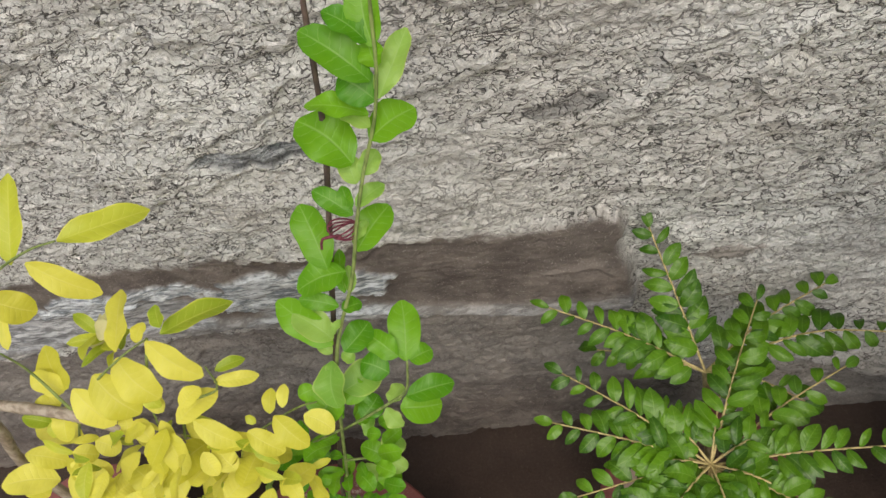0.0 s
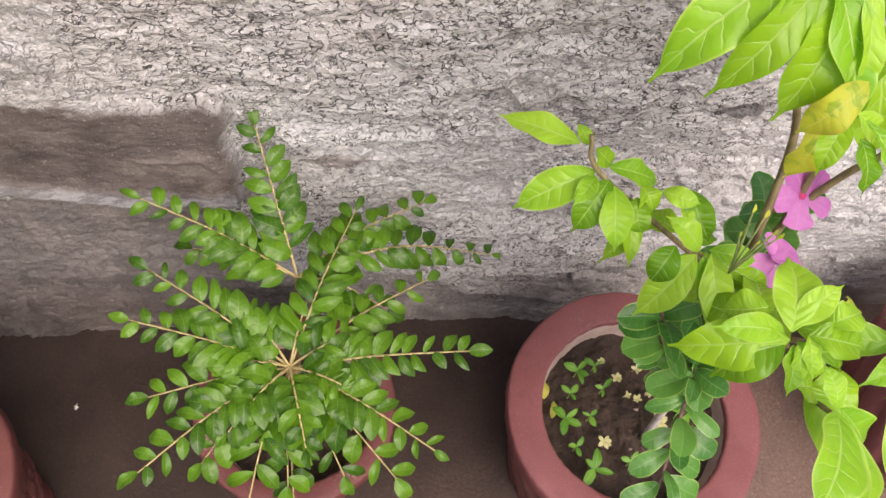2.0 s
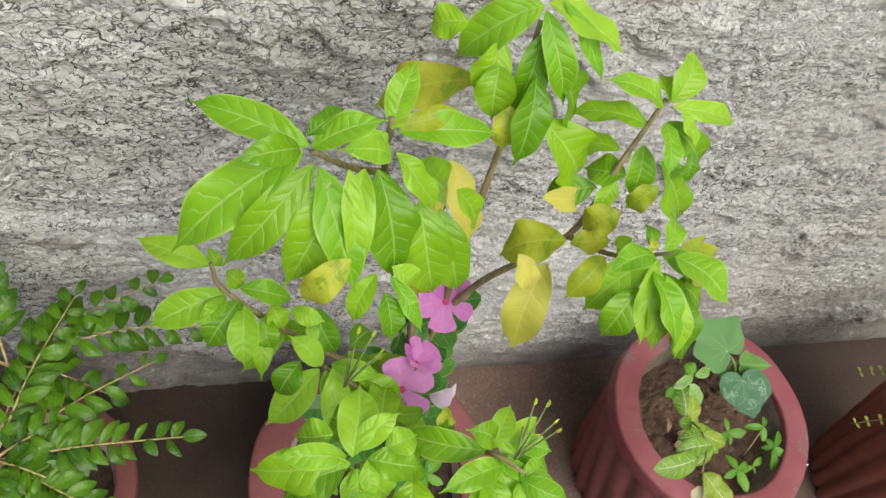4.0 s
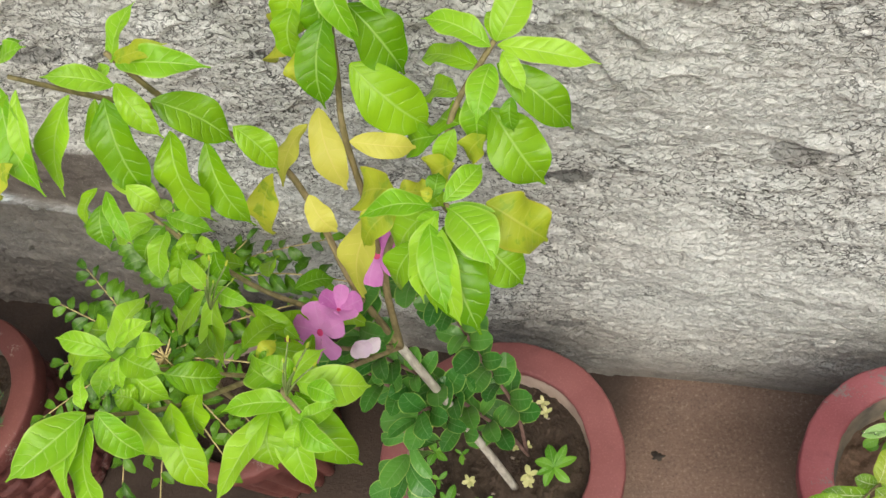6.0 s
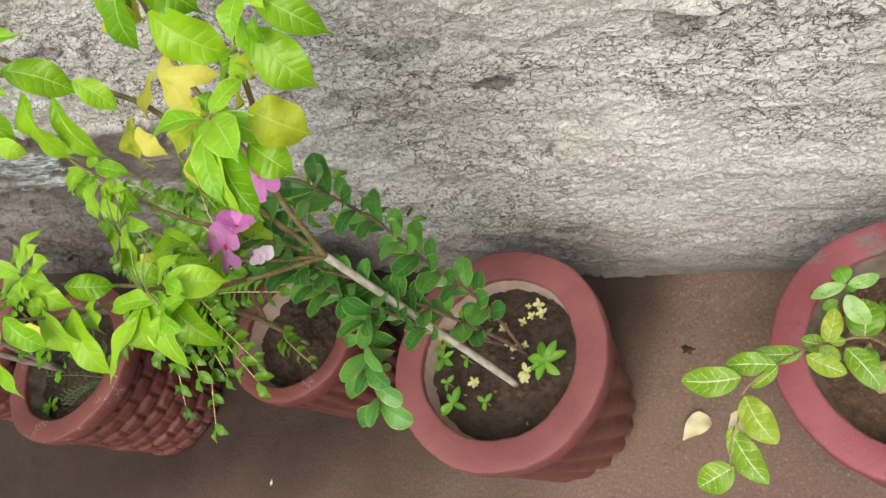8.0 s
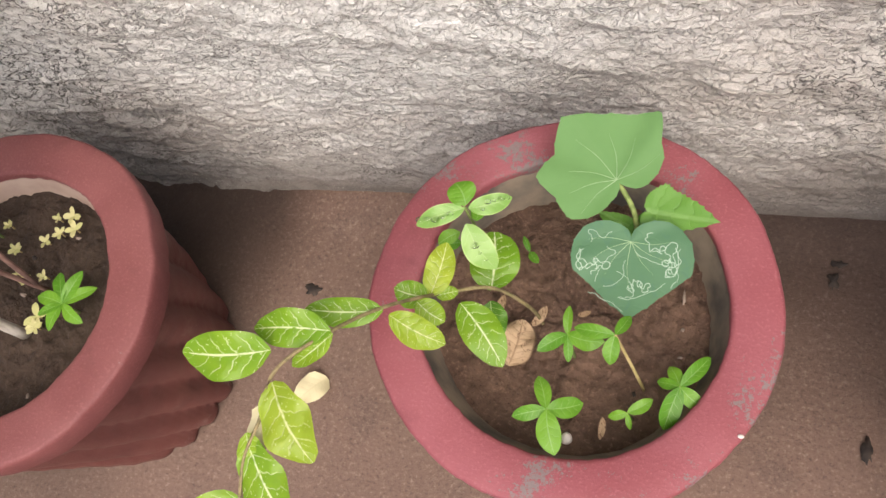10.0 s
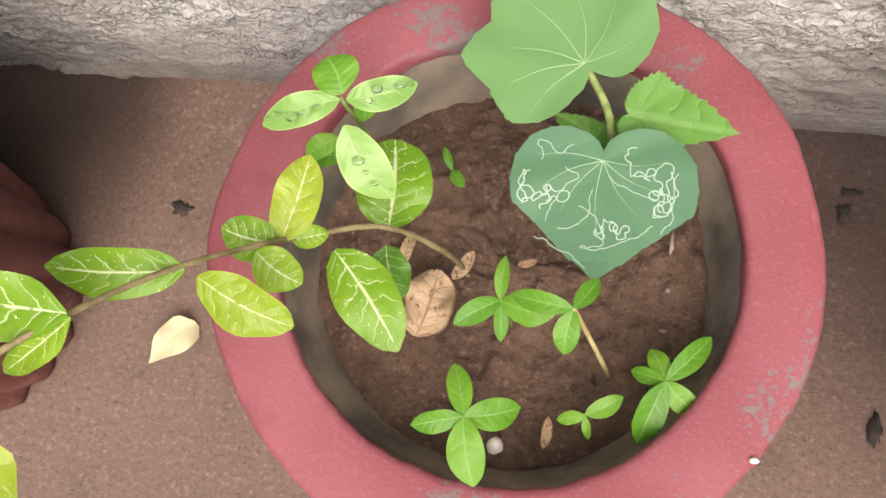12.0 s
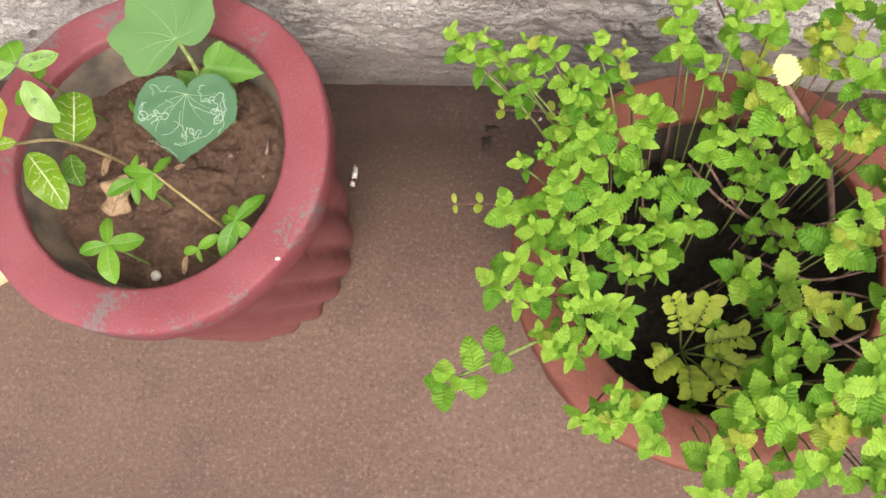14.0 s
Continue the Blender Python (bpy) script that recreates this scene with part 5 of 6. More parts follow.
for n, path in enumerate(SHOOTS):
    ob = tube("shoot", path, 0.0026, 0.0016, STEM_RED, vinca, sides=6)
    line = smooth_path(path, 10)
    count = (40, 30, 34, 18)[n]
    for k in range(count):
        f = 0.22 + 0.78 * k / (count - 1)
        i = min(int(f * (len(line) - 1)), len(line) - 2)
        ahead = (line[i + 1] - line[i]).normalized()
        u = ahead.cross(Vector((0.2, 0.3, 1))).normalized()
        v = ahead.cross(u)
        a = math.pi * (k % 2) + (k // 2) * 1.57 + 0.4 * n
        d = (u * math.cos(a) + v * math.sin(a)) * 0.95 + ahead * 0.55 + Vector((0, -0.12, 0.12))
        set_leaf("leaf", pick.choice(VINCA), line[i], d.normalized() * pick.uniform(0.032, 0.046), ob, pick.uniform(-0.3, 0.3))


def flower(centre, facing, size, spread=0.0):
    """Five broad petals round a crimson eye."""
    c, f = Vector(centre), Vector(facing).normalized()
    u = f.cross(Vector((0.2, 0.1, 1))).normalized()
    v = f.cross(u)
    head = child("flower", mesh_from("flower_eye", [c - origin(vinca) + (u * math.cos(k * 0.785) + v * math.sin(k * 0.785)) * 0.0030 + f * 0.0015 for k in range(8)] + [c - origin(vinca) + f * 0.0025],
                                     [(k, (k + 1) % 8, 8) for k in range(8)], EYE), vinca, "pink five-petalled flower with a crimson eye")
    for k in range(5):
        a = k * 2 * math.pi / 5 + 0.3
        d = u * math.cos(a) + v * math.sin(a) + f * (0.10 + spread)
        ob = child("petal", PETALS[k % 3], head)
        y = d.normalized()
        z = (f - y * f.dot(y)).normalized()
        ob.matrix_basis = Matrix.Translation(c - origin(vinca)) @ Matrix((y.cross(z), y, z)).transposed().to_4x4() @ Matrix.Scale(size, 4)
    tube("flower_tube", [c - f * 0.024, c - f * 0.010, c], 0.0012, 0.0016, STEM_GREEN, vinca, sides=5, steps=3)


flower((-0.021, -0.219, 0.752), (0.10, -0.55, 0.80), 0.0245)
flower((-0.060, -0.279, 0.729), (-0.15, -0.60, 0.75), 0.0255)
flower((-0.048, -0.262, 0.735), (0.35, 0.20, 0.75), 0.0210, 0.6)
for k in range(3):
    set_leaf("faded_petal", PETALS_PALE[k % 2], (-0.036, -0.281, 0.716), (0.014 + 0.004 * k, -0.010 + 0.008 * k, 0.004), vinca, 0.5 * k, "faded pale pink petal")
for a, b in (((-0.050, -0.248, 0.70), (-0.062, -0.270, 0.706)), ((-0.012, -0.20, 0.70), (-0.026, -0.211, 0.735))):
    tube("shoot_tip", [a, Vector(a).lerp(Vector(b), 0.5) + Vector((0, 0, 0.004)), b], 0.0014, 0.0010, STEM_GREEN, vinca, sides=5)


def little_plant(name, place, height, leaves, label, category="seedling", lean=(0, 0), stock=SEEDLING, stem=STEM_GREEN):
    """A seedling: a short stem and leaves given by their reach in millimetres."""
    x, y, z = place
    ob = thing(name, (x, y, z), label, category)
    top = Vector((x + lean[0], y + lean[1], z + height))
    tube("stem", [(x, y, z - 0.004), Vector((x, y, z)).lerp(top, 0.5), top], 0.0014, 0.0010, stem, ob, sides=5, steps=4)
    for t in leaves:
        set_leaf("leaf", pick.choice(stock), top, mm(*t), ob, pick.uniform(-0.3, 0.3))
    return ob


little_plant("seedling", (0.068, -0.233, 0.245), 0.022, [(26, 18, -4), (-10, 27, 2), (-24, 4, 2), (-8, -24, -4), (22, -14, -4), (12, 30, 3), (-20, -12, 0)], "blue-green rosette seedling in dark soil")
little_plant("seedling", (-0.058, -0.297, 0.245), 0.018, [(6, 24, 4), (22, -6, 0), (-16, -18, 0), (-10, 12, 4)], "thin grey-green seedling in dark soil")
little_plant("seedling", (-0.060, -0.175, 0.245), 0.020, [(14, 12, 4), (-16, 10, 2), (4, -18, 0), (12, -8, 6)], "small green seedling in dark soil")
little_plant("seedling", (-0.085, -0.235, 0.245), 0.022, [(16, 10, 4), (-14, 14, 2), (-6, -20, 0), (18, -10, 2)], "small green seedling in dark soil")
for x, y in ((-0.072, -0.202), (-0.052, -0.232), (-0.036, -0.168), (-0.030, -0.198), (-0.075, -0.268), (-0.012, -0.290)):
    little_plant("seedling", (x, y, 0.245), 0.016, [(pick.uniform(8, 13), pick.uniform(4, 12), 3), (pick.uniform(-12, -6), pick.uniform(-4, 10), 2), (pick.uniform(-6, 6), pick.uniform(-14, -9), 1)], "small dark green seedling in dark soil")
SPROUTS = ((-26, -159), (30, -163), (38, -145), (12, -210), (34, -242), (23, -149), (-10, -182), (44, -158), (28, -205), (36, -252), (0, -205), (18, -172), (-40, -262))
for n, (x, y) in enumerate(SPROUTS):
    size = 0.6 + 0.5 * ((n * 7) % 5) / 4 + (0.5 if n == 4 else 0)
    ob = thing("sprout", (x / 1000, y / 1000, 0.245), "tiny pale yellow sprout in dark soil", "sprout", "pale sprouts in the soil")
    tube("stem", [(x / 1000, y / 1000, 0.242), (x / 1000 + 0.001, y / 1000, 0.249), (x / 1000 + 0.002, y / 1000 - 0.001, 0.252)], 0.0008, 0.0006, RACHIS, ob, sides=4, steps=3)
    for k in range(4 if n % 3 else 6):
        a = n + k * 1.4
        set_leaf("leaf", COTYL[k % 2], (x / 1000 + 0.002, y / 1000 - 0.001, 0.252), (0.0085 * size * math.cos(a), 0.0085 * size * math.sin(a), 0.003), ob)

# ---- cucumber, pale-veined shrub and seedlings in the chipped pot ----
cucumber = thing("cucumber_plant", (0.550, -0.150, 0.245), "young cucumber plant with broad lobed leaves", "cucumber plant")


def leaf_height(a, r, cup, seed):
    return cup * r * r * 2 + 0.022 * math.sin(5 * a + seed) * r + 0.02 * math.cos(9 * a + seed) * r * r


def lobed(name, material, reach, seed, cup=0.05, tooth=0.01, step_of=4):
    """A broad leaf round its stalk; reach gives how far it goes, by the angle from its tip in degrees."""
    n, rings = 144, 9
    angles, far = [math.radians(q[0]) for q in reach], [q[1] for q in reach]
    verts, uvs, faces = [(0, 0, 0)], [(0.5, 0.25)], []
    for j in range(1, rings + 1):
        for k in range(n):
            a = -math.pi + 2 * math.pi * k / n
            r = float(np.interp(a, angles, far))
            if j == rings:
                r += tooth * (1 if k % step_of == 0 else -0.4) + 0.008 * noise.noise(Vector((3 * math.sin(a), 3 * math.cos(a), seed)))
            r *= j / rings
            x, y = r * math.sin(a), r * math.cos(a)
            verts.append((x, y, leaf_height(a, r, cup, seed)))
            uvs.append((0.5 + 0.62 * r * math.sin(a), 0.30 + 0.75 * r * math.cos(a)))
    for k in range(n):
        faces.append((0, 1 + (k + 1) % n, 1 + k))
    for j in range(rings - 1):
        for k in range(n):
            a, b = 1 + j * n + k, 1 + j * n + (k + 1) % n
            faces.append((a, b, b + n, a + n))
    me = mesh_from(name, verts, faces, material)
    layer = me.uv_layers.new(name="UVMap")
    for loop in me.loops:
        layer.data[loop.index].uv = uvs[loop.vertex_index]
    return me


def set_broad(me, place, toward, normal, size, label, extra=None):
    p, y, z = Vector(place), Vector(toward).normalized(), Vector(normal).normalized()
    z = (z - y * z.dot(y)).normalized()
    ob = child("leaf", me, cucumber, label)
    ob.matrix_basis = Matrix.Translation(p - origin(cucumber)) @ Matrix((y.cross(z), y, z)).transposed().to_4x4() @ Matrix.Scale(size, 4)
    return ob


BROAD = lobed("broad_leaf", L_CUCUMBER, ((-180, 0.03), (-150, 0.13), (-132, 0.22), (-112, 0.42), (-97, 0.56), (-72, 0.575), (-52, 0.745), (-30, 0.63), (-5, 0.80), (22, 0.66), (48, 0.64), (68, 0.745), (83, 0.53), (97, 0.48), (120, 0.35), (147, 0.23), (166, 0.08), (180, 0.03)), 1, 0.04, 0.008, 7)
HEART = lobed("heart_leaf", L_HEART, ((-180, 0.05), (-143, 0.27), (-122, 0.42), (-109, 0.51), (-90, 0.61), (-63, 0.70), (-45, 0.65), (-29, 0.65), (-9, 0.74), (0, 0.82), (9, 0.73), (29, 0.64), (45, 0.62), (63, 0.67), (90, 0.59), (109, 0.50), (122, 0.40), (143, 0.25), (180, 0.05)), 2, 0.03, 0.007, 6)
POINTED = lobed("pointed_leaf", L_POINTED, ((-180, 0.06), (-132, 0.16), (-92, 0.31), (-71, 0.43), (-52, 0.41), (-29, 0.52), (-11, 0.69), (0, 0.86), (11, 0.62), (27, 0.41), (52, 0.26), (86, 0.20), (126, 0.21), (160, 0.12), (180, 0.06)), 3, 0.10, 0.020, 3)
tube("stem", [(0.550, -0.152, 0.235), (0.547, -0.150, 0.275), (0.545, -0.150, 0.300)], 0.0034, 0.0028, STEM_GREEN, cucumber)
tube("stalk", [(0.545, -0.150, 0.300), (0.540, -0.136, 0.318), (0.527, -0.118, 0.328)], 0.0022, 0.0018, STEM_GREEN, cucumber)
tube("stalk", [(0.545, -0.150, 0.300), (0.545, -0.155, 0.312), (0.540, -0.163, 0.320)], 0.0020, 0.0016, STEM_GREEN, cucumber)
tube("stalk", [(0.545, -0.150, 0.300), (0.550, -0.143, 0.311), (0.556, -0.137, 0.316)], 0.0018, 0.0014, STEM_GREEN, cucumber)
broad = set_broad(BROAD, (0.527, -0.119, 0.330), (-0.62, 0.78, 0.06), (0.02, -0.25, 1), 0.078, "broad soft green angular leaf")
heart = set_broad(HEART, (0.540, -0.163, 0.323), (0.03, -0.98, -0.20), (0.0, -0.30, 1), 0.067, "heart-shaped leaf with pale winding leaf-miner trails")
toothed = set_broad(POINTED, (0.553, -0.137, 0.318), (0.99, -0.08, -0.08), (0.1, -0.35, 1), 0.053, "small pointed toothed leaf")
set_broad(POINTED, (0.545, -0.140, 0.300), (0.80, -0.50, -0.10), (0.1, -0.2, 1), 0.040, "small toothed leaf in shade")
set_broad(POINTED, (0.540, -0.142, 0.298), (-0.70, 0.35, -0.10), (-0.1, -0.2, 1), 0.032, "small toothed leaf in shade")


def ribs(leaf, spread, reach, material, width, cup, seed):
    """Raised veins that fan out from the stalk."""
    for a in spread:
        end = Vector((math.sin(a), math.cos(a), 0)) * reach * (1.0 if abs(a) < 0.2 else 0.82)
        bend = Vector((math.cos(a), -math.sin(a), 0)) * 0.03
        line = smooth_path([Vector((0, 0, 0)), end * 0.5 + bend, end], 7)
        line = [Vector((p.x, p.y, leaf_height(math.atan2(p.x, p.y), p.length, cup, seed) + 0.004)) for p in line]
        verts, faces = [], []
        for i, p in enumerate(line):
            s = Vector((math.cos(a), -math.sin(a), 0)) * width * (1 - 0.8 * i / (len(line) - 1))
            verts += [p - s, p + s + Vector((0, 0, 0.001))]
            if i:
                faces.append((2 * i - 2, 2 * i - 1, 2 * i + 1, 2 * i))
        child("vein", mesh_from("vein", verts, faces, material), leaf)


ribs(broad, (-1.75, -1.25, -0.75, -0.15, 0.45, 1.0, 1.65), 0.55, TRAIL_GREEN, 0.0030, 0.04, 1)
ribs(heart, (-1.6, -1.1, -0.62, 0.0, 0.62, 1.1, 1.6), 0.54, TRAIL_GREEN, 0.0032, 0.03, 2)


def mined(start, heading, steps, wander, seed, middle, within):
    """A winding pale trail just over the heart-shaped leaf."""
    rnd = random.Random(seed)
    p, a = Vector((*start, 0.0)), heading
    pts = [p.copy()]
    for k in range(steps):
        a += rnd.uniform(-wander, wander)
        p = p + Vector((math.cos(a), math.sin(a), 0)) * 0.030
        if Vector((p.x - middle[0], p.y - middle[1], 0)).length > within:
            a += 2.2
            p = p + Vector((math.cos(a), math.sin(a), 0)) * 0.04
        pts.append(p.copy())
    line = smooth_path(pts, 4)
    verts, faces = [], []
    for i, p in enumerate(line):
        t = (line[min(i + 1, len(line) - 1)] - line[max(i - 1, 0)]).normalized()
        s = Vector((t.y, -t.x, 0)) * (0.0030 if steps < 20 else 0.0042)
        z = leaf_height(math.atan2(p.x, p.y), math.hypot(p.x, p.y), 0.03, 2) + 0.006
        verts += [(p.x + s.x, p.y + s.y, z), (p.x - s.x, p.y - s.y, z)]
        if i:
            faces.append((2 * i - 2, 2 * i - 1, 2 * i + 1, 2 * i))
    return mesh_from("trail", verts, faces, TRAIL)


for args in (((0.48, 0.10), 1.2, 30, 1.2, 1, (0.42, 0.20), 0.16), ((0.36, 0.30), 1.9, 34, 1.4, 2, (0.32, 0.34), 0.15), ((-0.45, 0.05), 2.5, 40, 1.1, 3, (-0.45, 0.18), 0.22), ((-0.40, 0.35), 0.6, 34, 1.5, 4, (-0.36, 0.34), 0.16), ((-0.12, 0.48), 4.0, 34, 1.6, 5, (-0.10, 0.50), 0.12), ((0.10, 0.60), 2.6, 16, 0.7, 6, (0.20, 0.50), 0.25), ((-0.22, -0.10), 0.4, 24, 1.2, 7, (-0.25, -0.02), 0.13),
             ((-0.36, 0.42), 0.8, 18, 0.5, 8, (-0.2, 0.55), 0.30), ((0.35, 0.44), 4.7, 17, 0.5, 9, (0.42, 0.22), 0.30), ((0.06, 0.74), 5.6, 14, 0.5, 10, (0.25, 0.60), 0.28), ((-0.50, 0.06), 1.1, 15, 0.7, 11, (-0.38, 0.25), 0.25),
             ((0.20, -0.10), 0.5, 15, 0.9, 12, (0.32, 0.0), 0.18), ((0.05, 0.20), 1.4, 14, 0.5, 13, (0.08, 0.38), 0.22), ((-0.05, 0.10), 2.6, 12, 0.5, 14, (-0.20, 0.22), 0.22)):
    child("miner_trail", mined(*args), heart)

variegated = thing("pale_veined_shrub", (0.478, -0.205, 0.245), "leaning shoot with pale-veined yellow-green leaves, arching over the rim", "shrub")
tube("stem", [(0.478, -0.205, 0.237), (0.470, -0.203, 0.275), (0.448, -0.206, 0.325), (0.422, -0.218, 0.346), (0.394, -0.250, 0.404), (0.370, -0.282, 0.439), (0.352, -0.305, 0.447), (0.347, -0.329, 0.440), (0.340, -0.352, 0.434), (0.341, -0.378, 0.428)], 0.0015, 0.0009, STEM_BROWN, variegated, knots=0.15)
VARIEGS = (VARIEG, VARIEG_GOLD, VARIEG_GREEN)
foliage([
    (395, -252, 405, -45, -7, 12, 19, 0), (398, -253, 400, 35, -12, -12, 20, 1), (412, -227, 361, 8, 36, 8, 20, 1), (411, -228, 363, -22, 2, 6, 19, 0),
    (407, -235, 373, 18, -9, -10, 18, 0), (415, -225, 357, 14, 6, -4, 10, 0), (428, -222, 336, 33, -39, -12, 28, 0), (444, -210, 307, 9, -23, -10, 21, 2),
    (378, -277, 441, -48, -2, -4, 23, 0), (379, -278, 440, -24, -19, -10, 13, 0),
], VARIEGS, variegated, 0.15)
foliage([
    (348, -293, 448, -56, -5, -6, 29, 0), (352, -310, 446, 28, -39, -12, 30, 1),
    (340, -341, 434, 33, -43, -10, 27, 0), (343, -373, 428, -32, -20, -10, 29, 0), (339, -338, 436, 10, -17, -6, 15, 0)], VARIEGS, variegated, 0.15)
set_leaf("dead_leaf", PALE[0], (0.346, -0.322, 0.438), (0.004, -0.030, -0.022), variegated, 0.5, "withered cream leaf")
tall = little_plant("seedling", (0.430, -0.152, 0.245), 0.128, [], "tall wet seedling with rounded leaves", lean=(-0.001, -0.014))
ROUNDS = (ROUND, ROUND_WET, ROUND, ROUND_PALE)
foliage([
    (430, -165, 374, -9, 15, 2, 20, 0), (432, -167, 373, 28, 11, -2, 14, 1), (429, -167, 373, -32, -13, -4, 14, 1), (429, -173, 360, 21, -23, -22, 21, 1),
    (420, -169, 335, -15, -9, -4, 11, 2), (421, -175, 330, -13, -2, -4, 10, 2), (434, -166, 350, 0, 14, 0, 11, 2), (443, -201, 305, -1, 41, 12, 38, 3),
], ROUNDS, tall, 0.12)
for n, (base, reach) in enumerate((((0.432, -0.167, 0.373), (28, 11, -2)), ((0.429, -0.167, 0.373), (-32, -13, -4)), ((0.429, -0.173, 0.360), (21, -23, -22)))):
    # beads of water on the wet leaves
    for k in range(5):
        f = 0.30 + 0.15 * k
        r = pick.uniform(0.0010, 0.0026)
        bm = bmesh.new()
        bmesh.ops.create_icosphere(bm, subdivisions=2, radius=1.0)
        side = Vector((-reach[1], reach[0], 0)).normalized() * pick.uniform(-0.004, 0.004)
        at = Vector(base) + mm(*reach) * f + side + Vector((0, 0, 0.0028 * (1 - abs(2 * f - 1)) + 0.0006)) - origin(tall)
        for v in bm.verts:
            v.co = Vector((v.co.x * r * 1.3, v.co.y * r, v.co.z * r * 0.55)) + at
        me = bpy.data.meshes.new("drop")
        bm.to_mesh(me)
        bm.free()
        me.polygons.foreach_set("use_smooth", [True] * len(me.polygons))
        me.materials.append(DROP.mat)
        child("drop", me, tall, "clear water drop")
little_plant("seedling", (0.504, -0.229, 0.245), 0.060, [(0, 20, 4), (-20, -14, 1), (2, -18, -8), (26, -4, 4)], "small four-leaved green seedling", lean=(-0.003, 0))
little_plant("seedling", (0.558, -0.250, 0.245), 0.095, [(9, 15, -4), (-2, -18, -9), (-27, 4, -5)], "leaning seedling with a bare tan stem", lean=(-0.024, 0.014), stem=RACHIS)
little_plant("seedling", (0.495, -0.282, 0.245), 0.066, [(-8, 23, -5), (-23, -7, -2), (24, 8, -8), (8, -29, -7)], "wet four-leaved green seedling", lean=(-0.003, -0.002))
little_plant("seedling", (0.550, -0.272, 0.245), 0.026, [(-13, -4, -4), (17, 11, 2), (3, -11, -5)], "small dark green seedling", lean=(-0.004, -0.001))
little_plant("seedling", (0.578, -0.252, 0.245), 0.042, [(20, 24, -4), (-15, 4, -9), (-9, -29, -12), (17, -12, -6), (-7, 15, -6)], "blue-green seedling with pale midribs", lean=(0.002, -0.002))
little_plant("seedling", (0.462, -0.150, 0.245), 0.010, [(-6, 12, 3), (8, -10, 2)], "tiny two-leaved green seedling")
for n, (x, y, d, label) in enumerate(((0.455, -0.243, (0.008, 0.036, 0.006), "dry curled tan leaf on soil"), (0.470, -0.210, (0.010, 0.016, 0.004), "small dry brown leaf on soil"), (0.440, -0.207, (0.006, 0.020, 0.004), "dry brown leaf on soil"), (0.504, -0.198, (0.010, 0.003, 0.003), "curled brown leaf bit on soil"), (0.528, -0.291, (0.001, 0.016, 0.003), "thin dry brown leaf on soil"))):
    ob = thing("dry_leaf", (x, y, 0.250), label, "dry leaf")
    set_leaf("blade", DRY[0] if n == 0 else DRY_THIN[n % 2], (x, y, 0.250), d, ob)


def pebble(name, place, size, material, label, category):
    """A small uneven lump."""
    bm = bmesh.new()
    bmesh.ops.create_icosphere(bm, subdivisions=2, radius=1.0)
    for v in bm.verts:
        v.co *= 1 + 0.22 * noise.noise(v.co * 1.7 + Vector(place) * 50)
        v.co = Vector((v.co.x * size[0], v.co.y * size[1], v.co.z * size[2]))
    me = bpy.data.meshes.new(name)
    bm.to_mesh(me)
    bm.free()
    me.polygons.foreach_set("use_smooth", [True] * len(me.polygons))
    me.materials.append(material)
    ob = new(name, me)
    ob.location = place
    return tagged(ob, label, category)


def scrap(place, size, material, label):
    """A thin torn bit lying flat, with a ragged outline."""
    rnd = random.Random(int(place[0] * 1e4))
    n = 18
    rim = [rnd.uniform(0.45, 1.15) for k in range(n)]
    verts = [(0, 0, 0.0024)] + [(size[0] * rim[k] * math.cos(6.283 * k / n), size[1] * rim[k] * math.sin(6.283 * k / n), 0.0006 + 0.0016 * rnd.random()) for k in range(n)]
    verts += [(v[0], v[1], 0.0) for v in verts[1:]]
    faces = [(0, 1 + k, 1 + (k + 1) % n) for k in range(n)] + [(1 + k, 1 + n + k, 1 + n + (k + 1) % n, 1 + (k + 1) % n) for k in range(n)]
    ob = new("litter", mesh_from("litter", verts, faces, material))
    ob.location = place
    return tagged(ob, label, "litter")


pebble("bead", (0.504, -0.293, 0.250), (0.0045, 0.0045, 0.0040), WHITE_BIT, "small round cream bead on the soil", "bead")
pebble("flake", (0.620, -0.284, 0.2912), (0.0022, 0.0015, 0.0006), WHITE_BIT, "white flake on the pot rim", "flake")
scrap((0.583, -0.176, 0.2475), (0.0012, 0.0080), PALE_BIT, "pale dried scrap on the soil")
bits = random.Random(31)
for k in range(16):
    # crumbs and dry bits on the soil of the two open pots
    a, r = bits.uniform(0, 6.28), 0.095 * math.sqrt(bits.random())
    cx, cy = (POT_D, POT_E)[k % 2]
    scrap((cx + r * math.cos(a), cy + r * math.sin(a), 0.2475), (bits.uniform(0.0012, 0.004), bits.uniform(0.0012, 0.003)), PALE_BIT if k % 3 else DARK_BIT, "small dry crumb lying on potting soil")
for x, y, sx, sy in ((0.183, -0.121, 0.011, 0.008), (0.750, -0.062, 0.006, 0.013), (0.757, -0.043, 0.009, 0.005), (0.778, -0.234, 0.007, 0.014)):
    scrap((x, y, 0.0015), (sx, sy), DARK_BIT, "dark damp scrap of litter on the floor")
for x, y, sx, sy in ((0.812, -0.029, 0.006, 0.005), (0.600, -0.103, 0.005, 0.009), (0.598, -0.117, 0.004, 0.004), (-0.745, -0.105, 0.004, 0.006), (-0.56, -0.412, 0.003, 0.007)):
    scrap((x, y, 0.0015), (sx, sy), WHITE_BIT, "whitish scrap of litter on the floor")
fallen = thing("fallen_leaf", (0.196, -0.262, 0.003), "fallen pale yellow leaf on the floor", "fallen leaf")
set_leaf("blade", PALE[1], (0.222, -0.222, 0.004), (-0.034, -0.040, 0.002), fallen)
